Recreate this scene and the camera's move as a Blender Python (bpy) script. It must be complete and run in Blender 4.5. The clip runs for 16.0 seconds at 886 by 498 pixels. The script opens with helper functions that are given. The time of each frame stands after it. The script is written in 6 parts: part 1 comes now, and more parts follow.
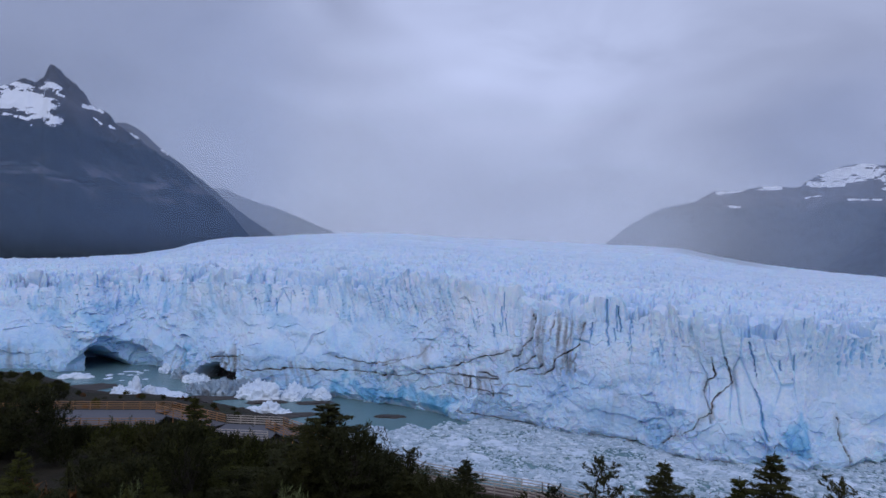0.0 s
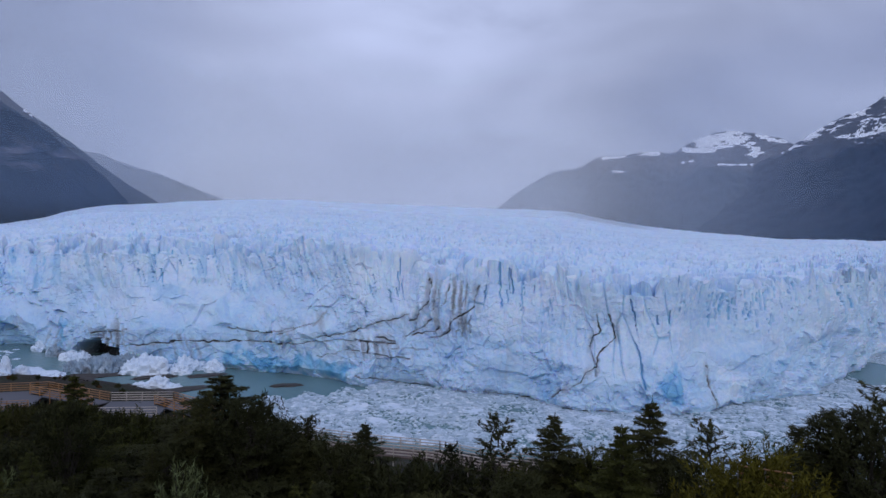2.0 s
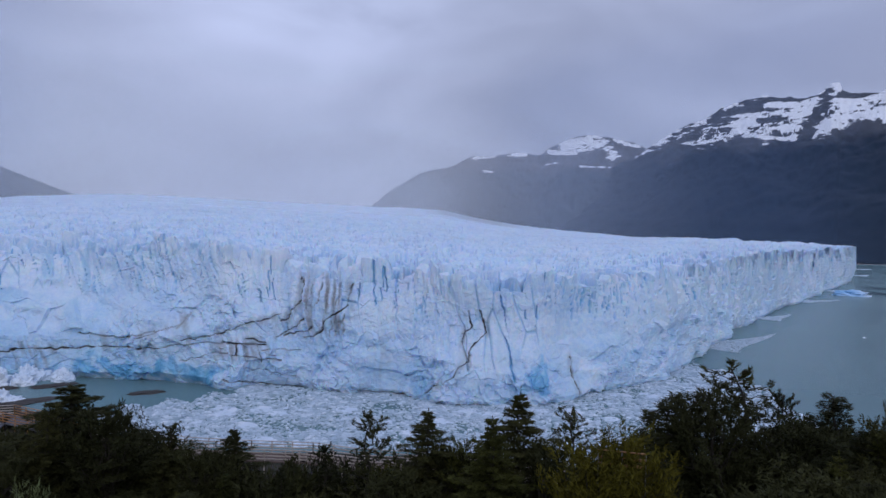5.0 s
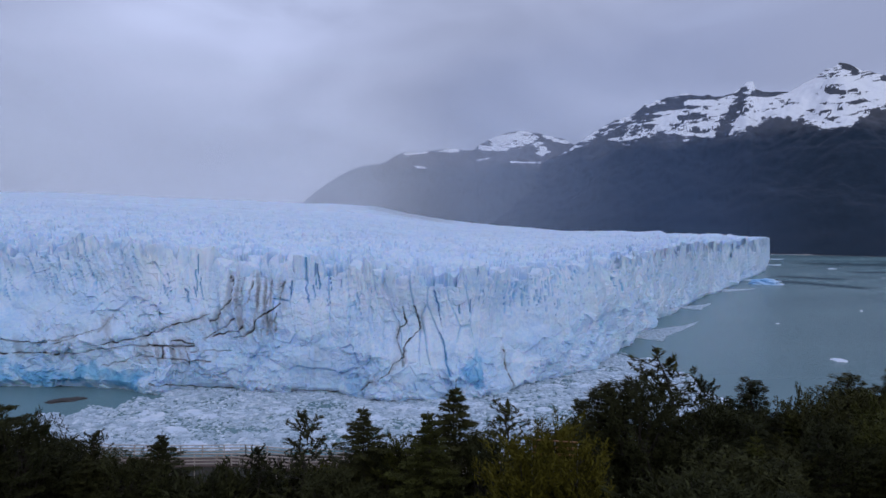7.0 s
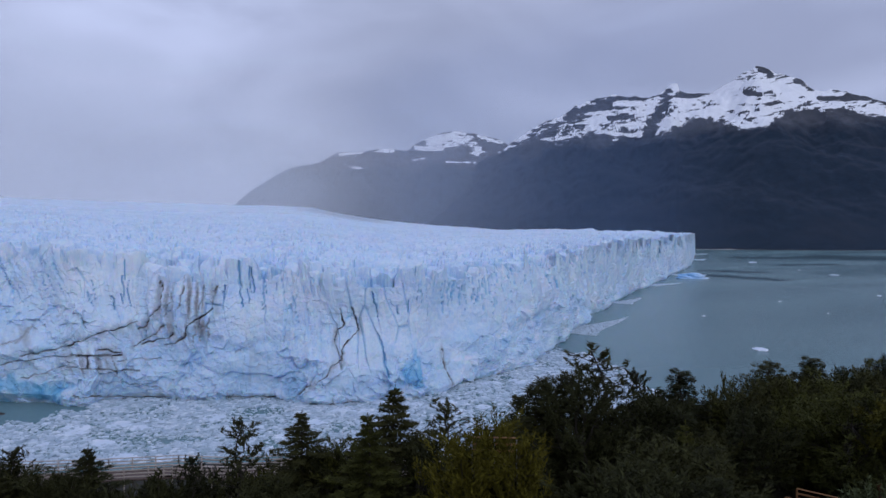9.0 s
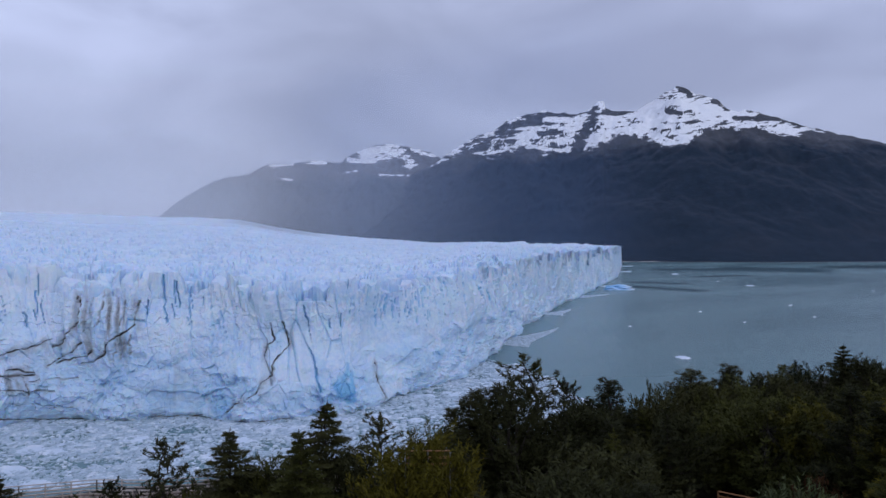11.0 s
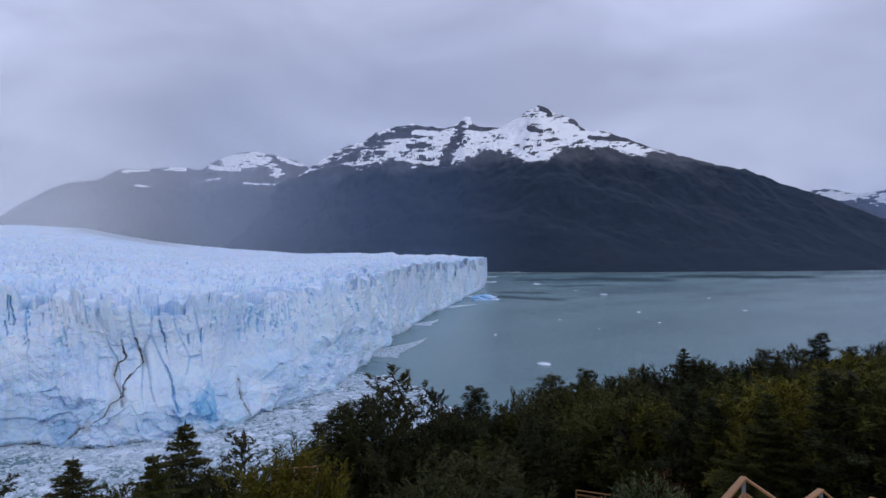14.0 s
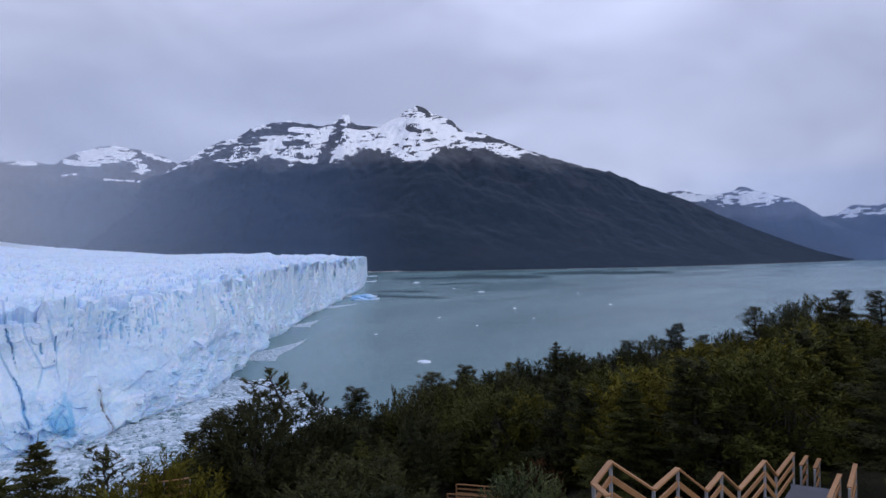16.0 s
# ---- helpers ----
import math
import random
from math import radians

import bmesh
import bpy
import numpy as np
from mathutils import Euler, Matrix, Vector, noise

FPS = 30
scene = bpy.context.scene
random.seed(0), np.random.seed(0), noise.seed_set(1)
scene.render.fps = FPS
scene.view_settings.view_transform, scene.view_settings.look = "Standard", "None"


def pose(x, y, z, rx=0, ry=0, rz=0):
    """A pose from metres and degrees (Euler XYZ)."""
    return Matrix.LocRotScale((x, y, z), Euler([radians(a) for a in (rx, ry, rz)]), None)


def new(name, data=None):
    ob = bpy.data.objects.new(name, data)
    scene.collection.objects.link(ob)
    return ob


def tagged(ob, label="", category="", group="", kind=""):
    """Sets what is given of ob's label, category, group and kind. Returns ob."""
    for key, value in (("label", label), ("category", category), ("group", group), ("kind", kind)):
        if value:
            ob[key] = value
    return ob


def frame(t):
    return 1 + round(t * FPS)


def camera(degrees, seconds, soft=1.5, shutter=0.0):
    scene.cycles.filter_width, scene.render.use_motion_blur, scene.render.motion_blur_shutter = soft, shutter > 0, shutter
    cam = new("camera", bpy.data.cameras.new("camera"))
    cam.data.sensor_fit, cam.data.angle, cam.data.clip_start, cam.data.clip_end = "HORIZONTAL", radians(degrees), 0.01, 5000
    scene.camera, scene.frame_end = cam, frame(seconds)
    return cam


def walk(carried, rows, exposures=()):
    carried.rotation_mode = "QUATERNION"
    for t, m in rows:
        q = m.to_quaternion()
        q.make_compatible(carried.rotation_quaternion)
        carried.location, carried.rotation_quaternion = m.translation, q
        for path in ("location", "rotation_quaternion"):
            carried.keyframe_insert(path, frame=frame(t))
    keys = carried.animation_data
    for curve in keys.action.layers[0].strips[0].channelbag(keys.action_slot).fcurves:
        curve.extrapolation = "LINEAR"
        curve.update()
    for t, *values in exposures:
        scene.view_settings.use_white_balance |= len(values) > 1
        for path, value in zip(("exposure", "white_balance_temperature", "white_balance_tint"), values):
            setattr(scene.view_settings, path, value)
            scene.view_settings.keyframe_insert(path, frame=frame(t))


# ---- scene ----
cam = camera(66.75, 16.0)
PATH = [
    (0, pose(0, 0, 60, 91.410, -2.120, -0.000)),
    (0.5, pose(0, 0, 60, 90.654, -1.836, -1.633)),
    (1, pose(0, 0, 60, 90.042, -1.614, -4.758)),
    (1.5, pose(0, 0, 60, 89.395, -1.488, -6.756)),
    (2, pose(0, 0, 60, 88.720, -1.216, -8.883)),
    (2.5, pose(0, 0, 60, 88.583, -1.215, -10.534)),
    (3, pose(0, 0, 60, 88.745, -0.902, -12.481)),
    (3.5, pose(0, 0, 60, 88.925, -0.785, -13.383)),
    (4, pose(0, 0, 60, 89.099, -1.007, -15.245)),
    (6.5, pose(0, 0, 60, 88.173, -0.885, -24.402)),
    (7, pose(0, 0, 60, 88.504, -0.620, -25.289)),
    (7.5, pose(0, 0, 60, 88.599, -0.676, -26.723)),
    (8, pose(0, 0, 60, 88.494, -0.392, -28.446)),
    (8.5, pose(0, 0, 60, 88.429, 0.022, -29.472)),
    (9, pose(0, 0, 60, 88.534, 0.195, -30.671)),
    (9.5, pose(0, 0, 60, 88.998, 0.462, -31.612)),
    (12, pose(0, 0, 60, 89.793, 0.340, -39.738)),
    (12.5, pose(0, 0, 60, 89.770, 0.592, -41.066)),
    (13, pose(0, 0, 60, 89.549, 0.210, -42.414)),
    (13.5, pose(0, 0, 60, 90.236, 0.611, -44.142)),
    (14, pose(0, 0, 60, 90.526, 0.119, -47.472)),
    (14.5, pose(0, 0, 60, 90.476, 0.276, -49.600)),
    (15, pose(0, 0, 60, 90.245, -0.283, -52.443)),
    (15.5, pose(0, 0, 60, 90.805, 0.434, -54.430)),
    (16, pose(0, 0, 60, 90.396, 0.611, -57.674)),
]
walk(cam, PATH, [(0.0, -0.02, 6540, 10), (9.0, 0.02, 6620, 10), (12.0, 0.08, 6680, 10), (14.0, 0.18, 6820, 10), (16.0, 0.37, 6900, 10)])

# ---- world, sun, exposure ----
world = bpy.data.worlds.new("overcast_sky")
scene.world = world
world.use_nodes = True
wn = world.node_tree
wn.nodes.clear()


wnode = wn.nodes.new


def polar_dir(az, el):
    return (math.sin(radians(az)) * math.cos(radians(el)), math.cos(radians(az)) * math.cos(radians(el)), math.sin(radians(el)))


SUN_EL, SUN_ROT = radians(34), radians(190)
sky = wnode("ShaderNodeTexSky")
sky.sky_type, sky.sun_disc, sky.sun_elevation, sky.sun_rotation = "NISHITA", False, SUN_EL, SUN_ROT
sky_bg = wnode("ShaderNodeBackground")
sky_bg.inputs["Strength"].default_value = 0.06
wn.links.new(sky.outputs[0], sky_bg.inputs["Color"])
coord = wnode("ShaderNodeTexCoord")
sep = wnode("ShaderNodeSeparateXYZ")
wn.links.new(coord.outputs["Generated"], sep.inputs[0])
# overcast brightness grows from the horizon to the zenith
up = wnode("ShaderNodeMapRange")
up.inputs["From Min"].default_value, up.inputs["From Max"].default_value = 0.0, 1.0
up.inputs["To Min"].default_value, up.inputs["To Max"].default_value = 0.86, 1.3
wn.links.new(sep.outputs["Z"], up.inputs["Value"])
stretch = wnode("ShaderNodeMapping")
stretch.inputs["Scale"].default_value = (1.0, 1.0, 2.6)
wn.links.new(coord.outputs["Generated"], stretch.inputs["Vector"])
clouds = wnode("ShaderNodeTexNoise")
clouds.inputs["Scale"].default_value, clouds.inputs["Detail"].default_value = 2.6, 6
clouds.inputs["Roughness"].default_value, clouds.inputs["Distortion"].default_value = 0.5, 0.5
wn.links.new(stretch.outputs[0], clouds.inputs["Vector"])
shade = wnode("ShaderNodeValToRGB")
shade.color_ramp.elements[0].position, shade.color_ramp.elements[0].color = 0.30, (0.295, 0.340, 0.52, 1)
shade.color_ramp.elements[1].position, shade.color_ramp.elements[1].color = 0.68, (0.465, 0.533, 0.785, 1)
wn.links.new(clouds.outputs["Fac"], shade.inputs["Fac"])
cloud_bg = wnode("ShaderNodeBackground")
wn.links.new(shade.outputs["Color"], cloud_bg.inputs["Color"])
# the cloud is thinnest above the head of the glacier
glow_dir = wnode("ShaderNodeVectorMath")
glow_dir.operation = "DOT_PRODUCT"
wn.links.new(coord.outputs["Generated"], glow_dir.inputs[0])
glow_dir.inputs[1].default_value = polar_dir(4.0, 9.0)
glow = wnode("ShaderNodeMapRange")
glow.interpolation_type = "SMOOTHSTEP"
for key_, val_ in zip(("From Min", "From Max", "To Min", "To Max"), (0.92, 1.0, 1.0, 1.27)):
    glow.inputs[key_].default_value = val_
wn.links.new(glow_dir.outputs["Value"], glow.inputs["Value"])
power = wnode("ShaderNodeMath")
power.operation = "MULTIPLY"
wn.links.new(up.outputs[0], power.inputs[0])
wn.links.new(glow.outputs[0], power.inputs[1])
heavy_dir = wnode("ShaderNodeVectorMath")
heavy_dir.operation = "DOT_PRODUCT"
wn.links.new(coord.outputs["Generated"], heavy_dir.inputs[0])
heavy_dir.inputs[1].default_value = polar_dir(-44.0, 20.0)
heavy = wnode("ShaderNodeMapRange")
heavy.interpolation_type = "SMOOTHSTEP"
for key_, val_ in zip(("From Min", "From Max", "To Min", "To Max"), (0.82, 1.0, 1.0, 0.74)):
    heavy.inputs[key_].default_value = val_
wn.links.new(heavy_dir.outputs["Value"], heavy.inputs["Value"])
power2 = wnode("ShaderNodeMath")
power2.operation = "MULTIPLY"
wn.links.new(power.outputs[0], power2.inputs[0])
wn.links.new(heavy.outputs[0], power2.inputs[1])
# and thins again over the open lake
thin_dir = wnode("ShaderNodeVectorMath")
thin_dir.operation = "DOT_PRODUCT"
wn.links.new(coord.outputs["Generated"], thin_dir.inputs[0])
thin_dir.inputs[1].default_value = polar_dir(62.0, 18.0)
thin = wnode("ShaderNodeMapRange")
thin.interpolation_type = "SMOOTHSTEP"
for key_, val_ in zip(("From Min", "From Max", "To Min", "To Max"), (0.82, 1.0, 1.0, 1.15)):
    thin.inputs[key_].default_value = val_
wn.links.new(thin_dir.outputs["Value"], thin.inputs["Value"])
power3 = wnode("ShaderNodeMath")
power3.operation = "MULTIPLY"
wn.links.new(power2.outputs[0], power3.inputs[0])
wn.links.new(thin.outputs[0], power3.inputs[1])
wn.links.new(power3.outputs[0], cloud_bg.inputs["Strength"])
mix = wnode("ShaderNodeMixShader")
mix.inputs["Fac"].default_value = 0.93
wn.links.new(sky_bg.outputs[0], mix.inputs[1])
wn.links.new(cloud_bg.outputs[0], mix.inputs[2])
wout = wnode("ShaderNodeOutputWorld")
wn.links.new(mix.outputs[0], wout.inputs["Surface"])

sun = new("sun", bpy.data.lights.new("sun", "SUN"))
sun.data.energy, sun.data.angle, sun.data.color = 0.58, radians(45), (0.94, 0.97, 1.0)
sun.matrix_world = pose(0, 0, 900, 56, 0, -10)

# ---- materials ----


class Mat:
    """A small builder for node materials."""

    def __init__(self, name, rough=0.6, spec=0.5):
        self.m = bpy.data.materials.new(name)
        self.m.use_nodes = True
        self.t = self.m.node_tree
        self.b = self.t.nodes["Principled BSDF"]
        self.b.inputs["Roughness"].default_value = rough
        self.b.inputs["Specular IOR Level"].default_value = spec
        self.geo = self.t.nodes.new("ShaderNodeTexCoord")

    def node(self, kind):
        return self.t.nodes.new(kind)

    def link(self, a, b):
        self.t.links.new(a, b)

    def coords(self, scale=(1, 1, 1)):
        mp = self.node("ShaderNodeMapping")
        mp.inputs["Scale"].default_value = scale
        self.link(self.geo.outputs["Object"], mp.inputs["Vector"])
        return mp.outputs[0]

    def noise(self, scale, detail=4, rough=0.55, stretch=(1, 1, 1), distort=0.0):
        n = self.node("ShaderNodeTexNoise")
        n.inputs["Scale"].default_value, n.inputs["Detail"].default_value = scale, detail
        n.inputs["Roughness"].default_value, n.inputs["Distortion"].default_value = rough, distort
        self.link(self.coords(stretch), n.inputs["Vector"])
        return n.outputs["Fac"]

    def attr(self, name):
        n = self.node("ShaderNodeAttribute")
        n.attribute_name = name
        return n.outputs["Fac"]

    def ramp(self, fac, stops):
        r = self.node("ShaderNodeValToRGB")
        e = r.color_ramp.elements
        while len(e) < len(stops):
            e.new(0.5)
        for el, (p, c) in zip(e, stops):
            el.position = p
            el.color = (*c, 1) if len(c) == 3 else c
        self.link(fac, r.inputs["Fac"])
        return r.outputs["Color"]

    def mixc(self, fac, a, b, blend="MIX"):
        n = self.node("ShaderNodeMix")
        n.data_type, n.blend_type = "RGBA", blend
        for sock, v in ((n.inputs["Factor"], fac), (n.inputs[6], a), (n.inputs[7], b)):
            if isinstance(v, (int, float)):
                sock.default_value = v
            elif isinstance(v, tuple):
                sock.default_value = (*v, 1)
            else:
                self.link(v, sock)
        return n.outputs[2]

    def math(self, op, a, b=0.0, clamp=False):
        n = self.node("ShaderNodeMath")
        n.operation, n.use_clamp = op, clamp
        for sock, v in zip(n.inputs, (a, b)):
            if isinstance(v, (int, float)):
                sock.default_value = v
            else:
                self.link(v, sock)
        return n.outputs[0]

    def span(self, v, a, b, c=0.0, d=1.0):
        n = self.node("ShaderNodeMapRange")
        for k, x in zip(("From Min", "From Max", "To Min", "To Max"), (a, b, c, d)):
            n.inputs[k].default_value = x
        self.link(v, n.inputs["Value"])
        return n.outputs[0]

    def z(self):
        s = self.node("ShaderNodeSeparateXYZ")
        self.link(self.geo.outputs["Object"], s.inputs[0])
        return s.outputs["Z"]

    def axis(self, k):
        s = self.node("ShaderNodeSeparateXYZ")
        self.link(self.geo.outputs["Object"], s.inputs[0])
        return s.outputs[k]

    def random(self):
        return self.node("ShaderNodeObjectInfo").outputs["Random"]

    def island(self):
        return self.node("ShaderNodeNewGeometry").outputs["Random Per Island"]

    def color(self, c):
        if isinstance(c, tuple):
            self.b.inputs["Base Color"].default_value = (*c, 1)
        else:
            self.link(c, self.b.inputs["Base Color"])
        return self

    def bump(self, h, strength=0.5, dist=0.1):
        n = self.node("ShaderNodeBump")
        n.inputs["Strength"].default_value, n.inputs["Distance"].default_value = strength, dist
        self.link(h, n.inputs["Height"])
        self.link(n.outputs[0], self.b.inputs["Normal"])
        return self


def mat_ice():
    m = Mat("glacier_ice", 0.55, 0.35)
    big, fine, grit = m.noise(0.045, 5), m.noise(0.7, 6, 0.7), m.noise(0.22, 5, 0.6, (1, 1, 0.25))
    white = m.mixc(m.span(big, 0.35, 0.65), (0.53, 0.70, 0.915), (0.73, 0.83, 0.95))
    white = m.mixc(m.span(fine, 0.4, 0.7), white, (0.82, 0.88, 0.96))
    blue = m.mixc(m.span(grit, 0.35, 0.65), (0.11, 0.40, 0.67), (0.28, 0.58, 0.82))
    col = m.mixc(m.attr("dense"), white, blue)
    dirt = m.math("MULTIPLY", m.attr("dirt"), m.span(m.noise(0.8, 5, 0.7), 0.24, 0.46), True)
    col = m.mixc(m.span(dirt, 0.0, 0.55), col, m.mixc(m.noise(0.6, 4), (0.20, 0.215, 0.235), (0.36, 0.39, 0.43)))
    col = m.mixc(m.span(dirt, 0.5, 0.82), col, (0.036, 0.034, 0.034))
    dust = m.math("MULTIPLY", m.span(m.noise(0.09, 6, 0.7), 0.55, 0.8), 0.09)
    m.color(m.mixc(dust, col, (0.40, 0.40, 0.42)))
    m.b.inputs["Subsurface Weight"].default_value = 0.3
    m.b.inputs["Subsurface Radius"].default_value = (0.15, 0.35, 0.6)
    m.b.inputs["Subsurface Scale"].default_value = 1.0
    m.bump(m.noise(1.1, 7, 0.75), 0.35, 0.5)
    return m.m


def mat_floe():
    m = Mat("floating_ice", 0.5, 0.4)
    c = m.ramp(m.island(), [(0.0, (0.30, 0.41, 0.48)), (0.45, (0.53, 0.63, 0.73)), (0.8, (0.69, 0.78, 0.87)), (1.0, (0.84, 0.90, 0.97))])
    c = m.mixc(m.span(m.noise(0.6, 5), 0.4, 0.75), c, (0.42, 0.53, 0.62))
    m.color(c).bump(m.noise(1.2, 6, 0.7), 0.7, 0.4)
    return m.m


def mat_big_ice(name, tint):
    m = Mat(name, 0.5, 0.4)
    c = m.mixc(m.span(m.noise(0.35, 6, 0.6), 0.35, 0.7), tint, (0.86, 0.91, 0.97))
    m.color(c).bump(m.noise(0.9, 6, 0.7), 0.8, 0.6)
    return m.m


def mat_dirty_ice():
    m = Mat("dirty_ice", 0.6, 0.3)
    c = m.mixc(m.span(m.noise(0.35, 6, 0.6), 0.35, 0.7), (0.22, 0.31, 0.40), (0.55, 0.64, 0.72))
    c = m.mixc(m.span(m.noise(0.22, 6, 0.7, (1, 1, 0.5), 0.5), 0.46, 0.58), c, (0.075, 0.06, 0.055))
    m.color(c).bump(m.noise(0.9, 6, 0.7), 0.8, 0.6)
    return m.m


def mat_water():
    m = Mat("glacial_water", 0.22, 0.5)
    c = m.mixc(m.span(m.noise(0.004, 4, 0.5, (1, 2.2, 1)), 0.35, 0.7), (0.135, 0.238, 0.256), (0.165, 0.275, 0.29))
    m.color(c)
    m.b.inputs["IOR"].default_value = 1.33
    calm = m.noise(0.0022, 4, 0.55, (1, 3.0, 1))
    ruffled = m.span(m.attr("slick"), 0.0, 1.0, 1.0, 0.12)
    ripple = m.math("MULTIPLY", m.math("MULTIPLY", m.noise(0.55, 4, 0.6, (1, 1.6, 1)), m.span(calm, 0.35, 0.65, 0.45, 1.0)), ruffled)
    m.link(m.math("MULTIPLY", m.span(calm, 0.35, 0.65, 0.18, 0.26), ruffled), m.b.inputs["Roughness"])
    m.bump(ripple, 0.8, 0.6)
    return m.m


def mat_mountain(name, snowline, spread, forest, rock, snow_amount=0.5, scree_amount=0.4, scree_z=None, fields=False):
    m = Mat(name, 0.9, 0.2)
    n1, n2 = m.noise(0.0042, 7, 0.62, (1, 1, 1.9)), m.noise(0.045, 5, 0.6)
    wood = m.mixc(m.span(n2, 0.35, 0.7), forest, tuple(c * 1.7 for c in forest))
    wood = m.mixc(m.span(m.noise(0.0022, 4), 0.55, 0.75, 0.0, 0.3), wood, (0.034, 0.032, 0.034))
    scree = m.math("MULTIPLY", m.span(m.noise(0.0048, 7, 0.6, (1, 1, 2.6), 0.8), 0.57, 0.68), scree_amount)
    wood = m.mixc(scree, wood, tuple(c * 1.25 for c in rock))
    if scree_z:
        patch = m.span(m.noise(0.009, 7, 0.65, (1, 1, 2.8), 0.6), 0.50, 0.62)
        level = m.math("MULTIPLY", m.span(m.z(), scree_z - 70, scree_z - 20), m.span(m.z(), scree_z + 70, scree_z + 20))
        wood = m.mixc(m.math("MULTIPLY", m.math("MULTIPLY", patch, level), 0.8), wood, tuple(c * 2.2 for c in rock))
    stone = m.mixc(m.span(n1, 0.35, 0.65), rock, tuple(c * 1.7 for c in rock))
    height = m.math("ADD", m.z(), m.math("MULTIPLY", m.math("SUBTRACT", n1, 0.5), 240))
    base = m.mixc(m.span(height, snowline - 90, snowline - 10), wood, stone)
    # snow lies in the hollows and along the ledges, the ribs between stay bare
    crag = m.noise(0.0056, 11, 0.64, (1.0, 1.0, 2.4), 0.9)
    ledge = m.noise(0.021, 8, 0.66, (0.7, 0.7, 3.2), 0.5)
    if fields:
        ragged = m.math("ADD", m.math("MULTIPLY", m.math("SUBTRACT", crag, 0.5), 0.8), m.math("MULTIPLY", m.math("SUBTRACT", ledge, 0.5), 1.1))
        snow = m.span(m.math("ADD", m.attr("snow"), ragged), -0.02, 0.03)
    else:
        hollow = m.math("ADD", m.math("MULTIPLY", crag, 0.68), m.math("MULTIPLY", ledge, 0.32))
        higher = m.math("MULTIPLY", m.math("SUBTRACT", m.z(), snowline + 100), 0.00036)
        cover = m.span(m.math("ADD", hollow, higher), 0.985 - snow_amount - 0.007, 0.985 - snow_amount + 0.007)
        reach = m.math("ADD", m.z(), m.math("MULTIPLY", m.math("SUBTRACT", crag, 0.5), 420))
        snow = m.math("MULTIPLY", cover, m.span(reach, snowline - spread * 0.5, snowline + spread * 0.5))
    m.color(m.mixc(snow, base, (0.90, 0.91, 0.94)))
    m.bump(m.math("ADD", m.math("MULTIPLY", n2, 0.5), m.math("MULTIPLY", crag, m.span(m.z(), snowline - 150, snowline, 0.2, 2.5))), 0.5, 7)
    return m.m


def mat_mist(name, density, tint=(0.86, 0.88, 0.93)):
    """Thin cloud, and tinted blue the haze of distance, as a sheet: scatters and lets light through; the sheet's own
    'veil' says how dense it is.
    """
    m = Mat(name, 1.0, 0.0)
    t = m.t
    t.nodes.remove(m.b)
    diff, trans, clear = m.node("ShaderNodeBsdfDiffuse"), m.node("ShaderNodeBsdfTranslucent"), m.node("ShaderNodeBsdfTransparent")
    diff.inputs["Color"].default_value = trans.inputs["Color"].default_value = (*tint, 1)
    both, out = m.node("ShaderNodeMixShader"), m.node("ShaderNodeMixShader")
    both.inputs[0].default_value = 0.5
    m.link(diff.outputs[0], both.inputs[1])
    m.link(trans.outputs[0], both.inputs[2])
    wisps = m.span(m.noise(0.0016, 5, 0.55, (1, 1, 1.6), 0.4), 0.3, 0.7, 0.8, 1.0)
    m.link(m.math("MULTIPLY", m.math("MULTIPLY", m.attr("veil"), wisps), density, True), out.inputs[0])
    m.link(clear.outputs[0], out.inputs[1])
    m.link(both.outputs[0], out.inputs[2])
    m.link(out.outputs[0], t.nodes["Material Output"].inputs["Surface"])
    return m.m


def mat_ground():
    m = Mat("hillside_soil", 0.95, 0.2)
    c = m.mixc(m.span(m.noise(0.25, 6, 0.6), 0.35, 0.65), (0.018, 0.016, 0.009), (0.038, 0.03, 0.018))
    c = m.mixc(m.span(m.noise(0.05, 4), 0.5, 0.65), c, (0.022, 0.025, 0.009))
    m.color(m.mixc(m.span(m.z(), 6, 2), c, m.mixc(m.noise(0.6, 6), (0.022, 0.019, 0.016), (0.055, 0.045, 0.038))))
    m.bump(m.noise(1.5, 6, 0.7), 0.8, 0.4)
    return m.m


def mat_leaf(name, dark, light, warm=None):
    m = Mat(name, 0.8, 0.1)
    c = m.ramp(m.island(), [(0.0, dark), (0.6, light), (1.0, tuple(min(1, v * 1.5) for v in light))])
    c = m.mixc(m.span(m.random(), 0.0, 1.0, 0.0, 0.6), c, warm or (light[0] * 1.25, light[1] * 1.05, light[2] * 0.8))
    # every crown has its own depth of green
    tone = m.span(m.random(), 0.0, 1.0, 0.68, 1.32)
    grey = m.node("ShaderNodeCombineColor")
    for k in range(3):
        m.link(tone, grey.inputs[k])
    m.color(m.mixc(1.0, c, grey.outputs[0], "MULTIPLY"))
    return m.m


def mat_bark():
    m = Mat("bark", 0.9, 0.2)
    m.color(m.mixc(m.noise(6, 5, 0.6, (1, 1, 0.3)), (0.028, 0.023, 0.019), (0.07, 0.06, 0.05))).bump(m.noise(14, 4, 0.6, (1, 1, 0.3)), 0.6, 0.03)
    return m.m


def mat_wood(name, a, b, rough=0.6):
    m = Mat(name, rough, 0.4)
    c = m.mixc(m.noise(3.0, 6, 0.6, (1, 1, 8)), a, b)
    c = m.mixc(m.span(m.random(), 0, 1, 0, 0.35), c, tuple(v * 0.6 for v in a))
    m.color(c).bump(m.noise(9, 5, 0.6, (1, 1, 6)), 0.3, 0.01)
    return m.m


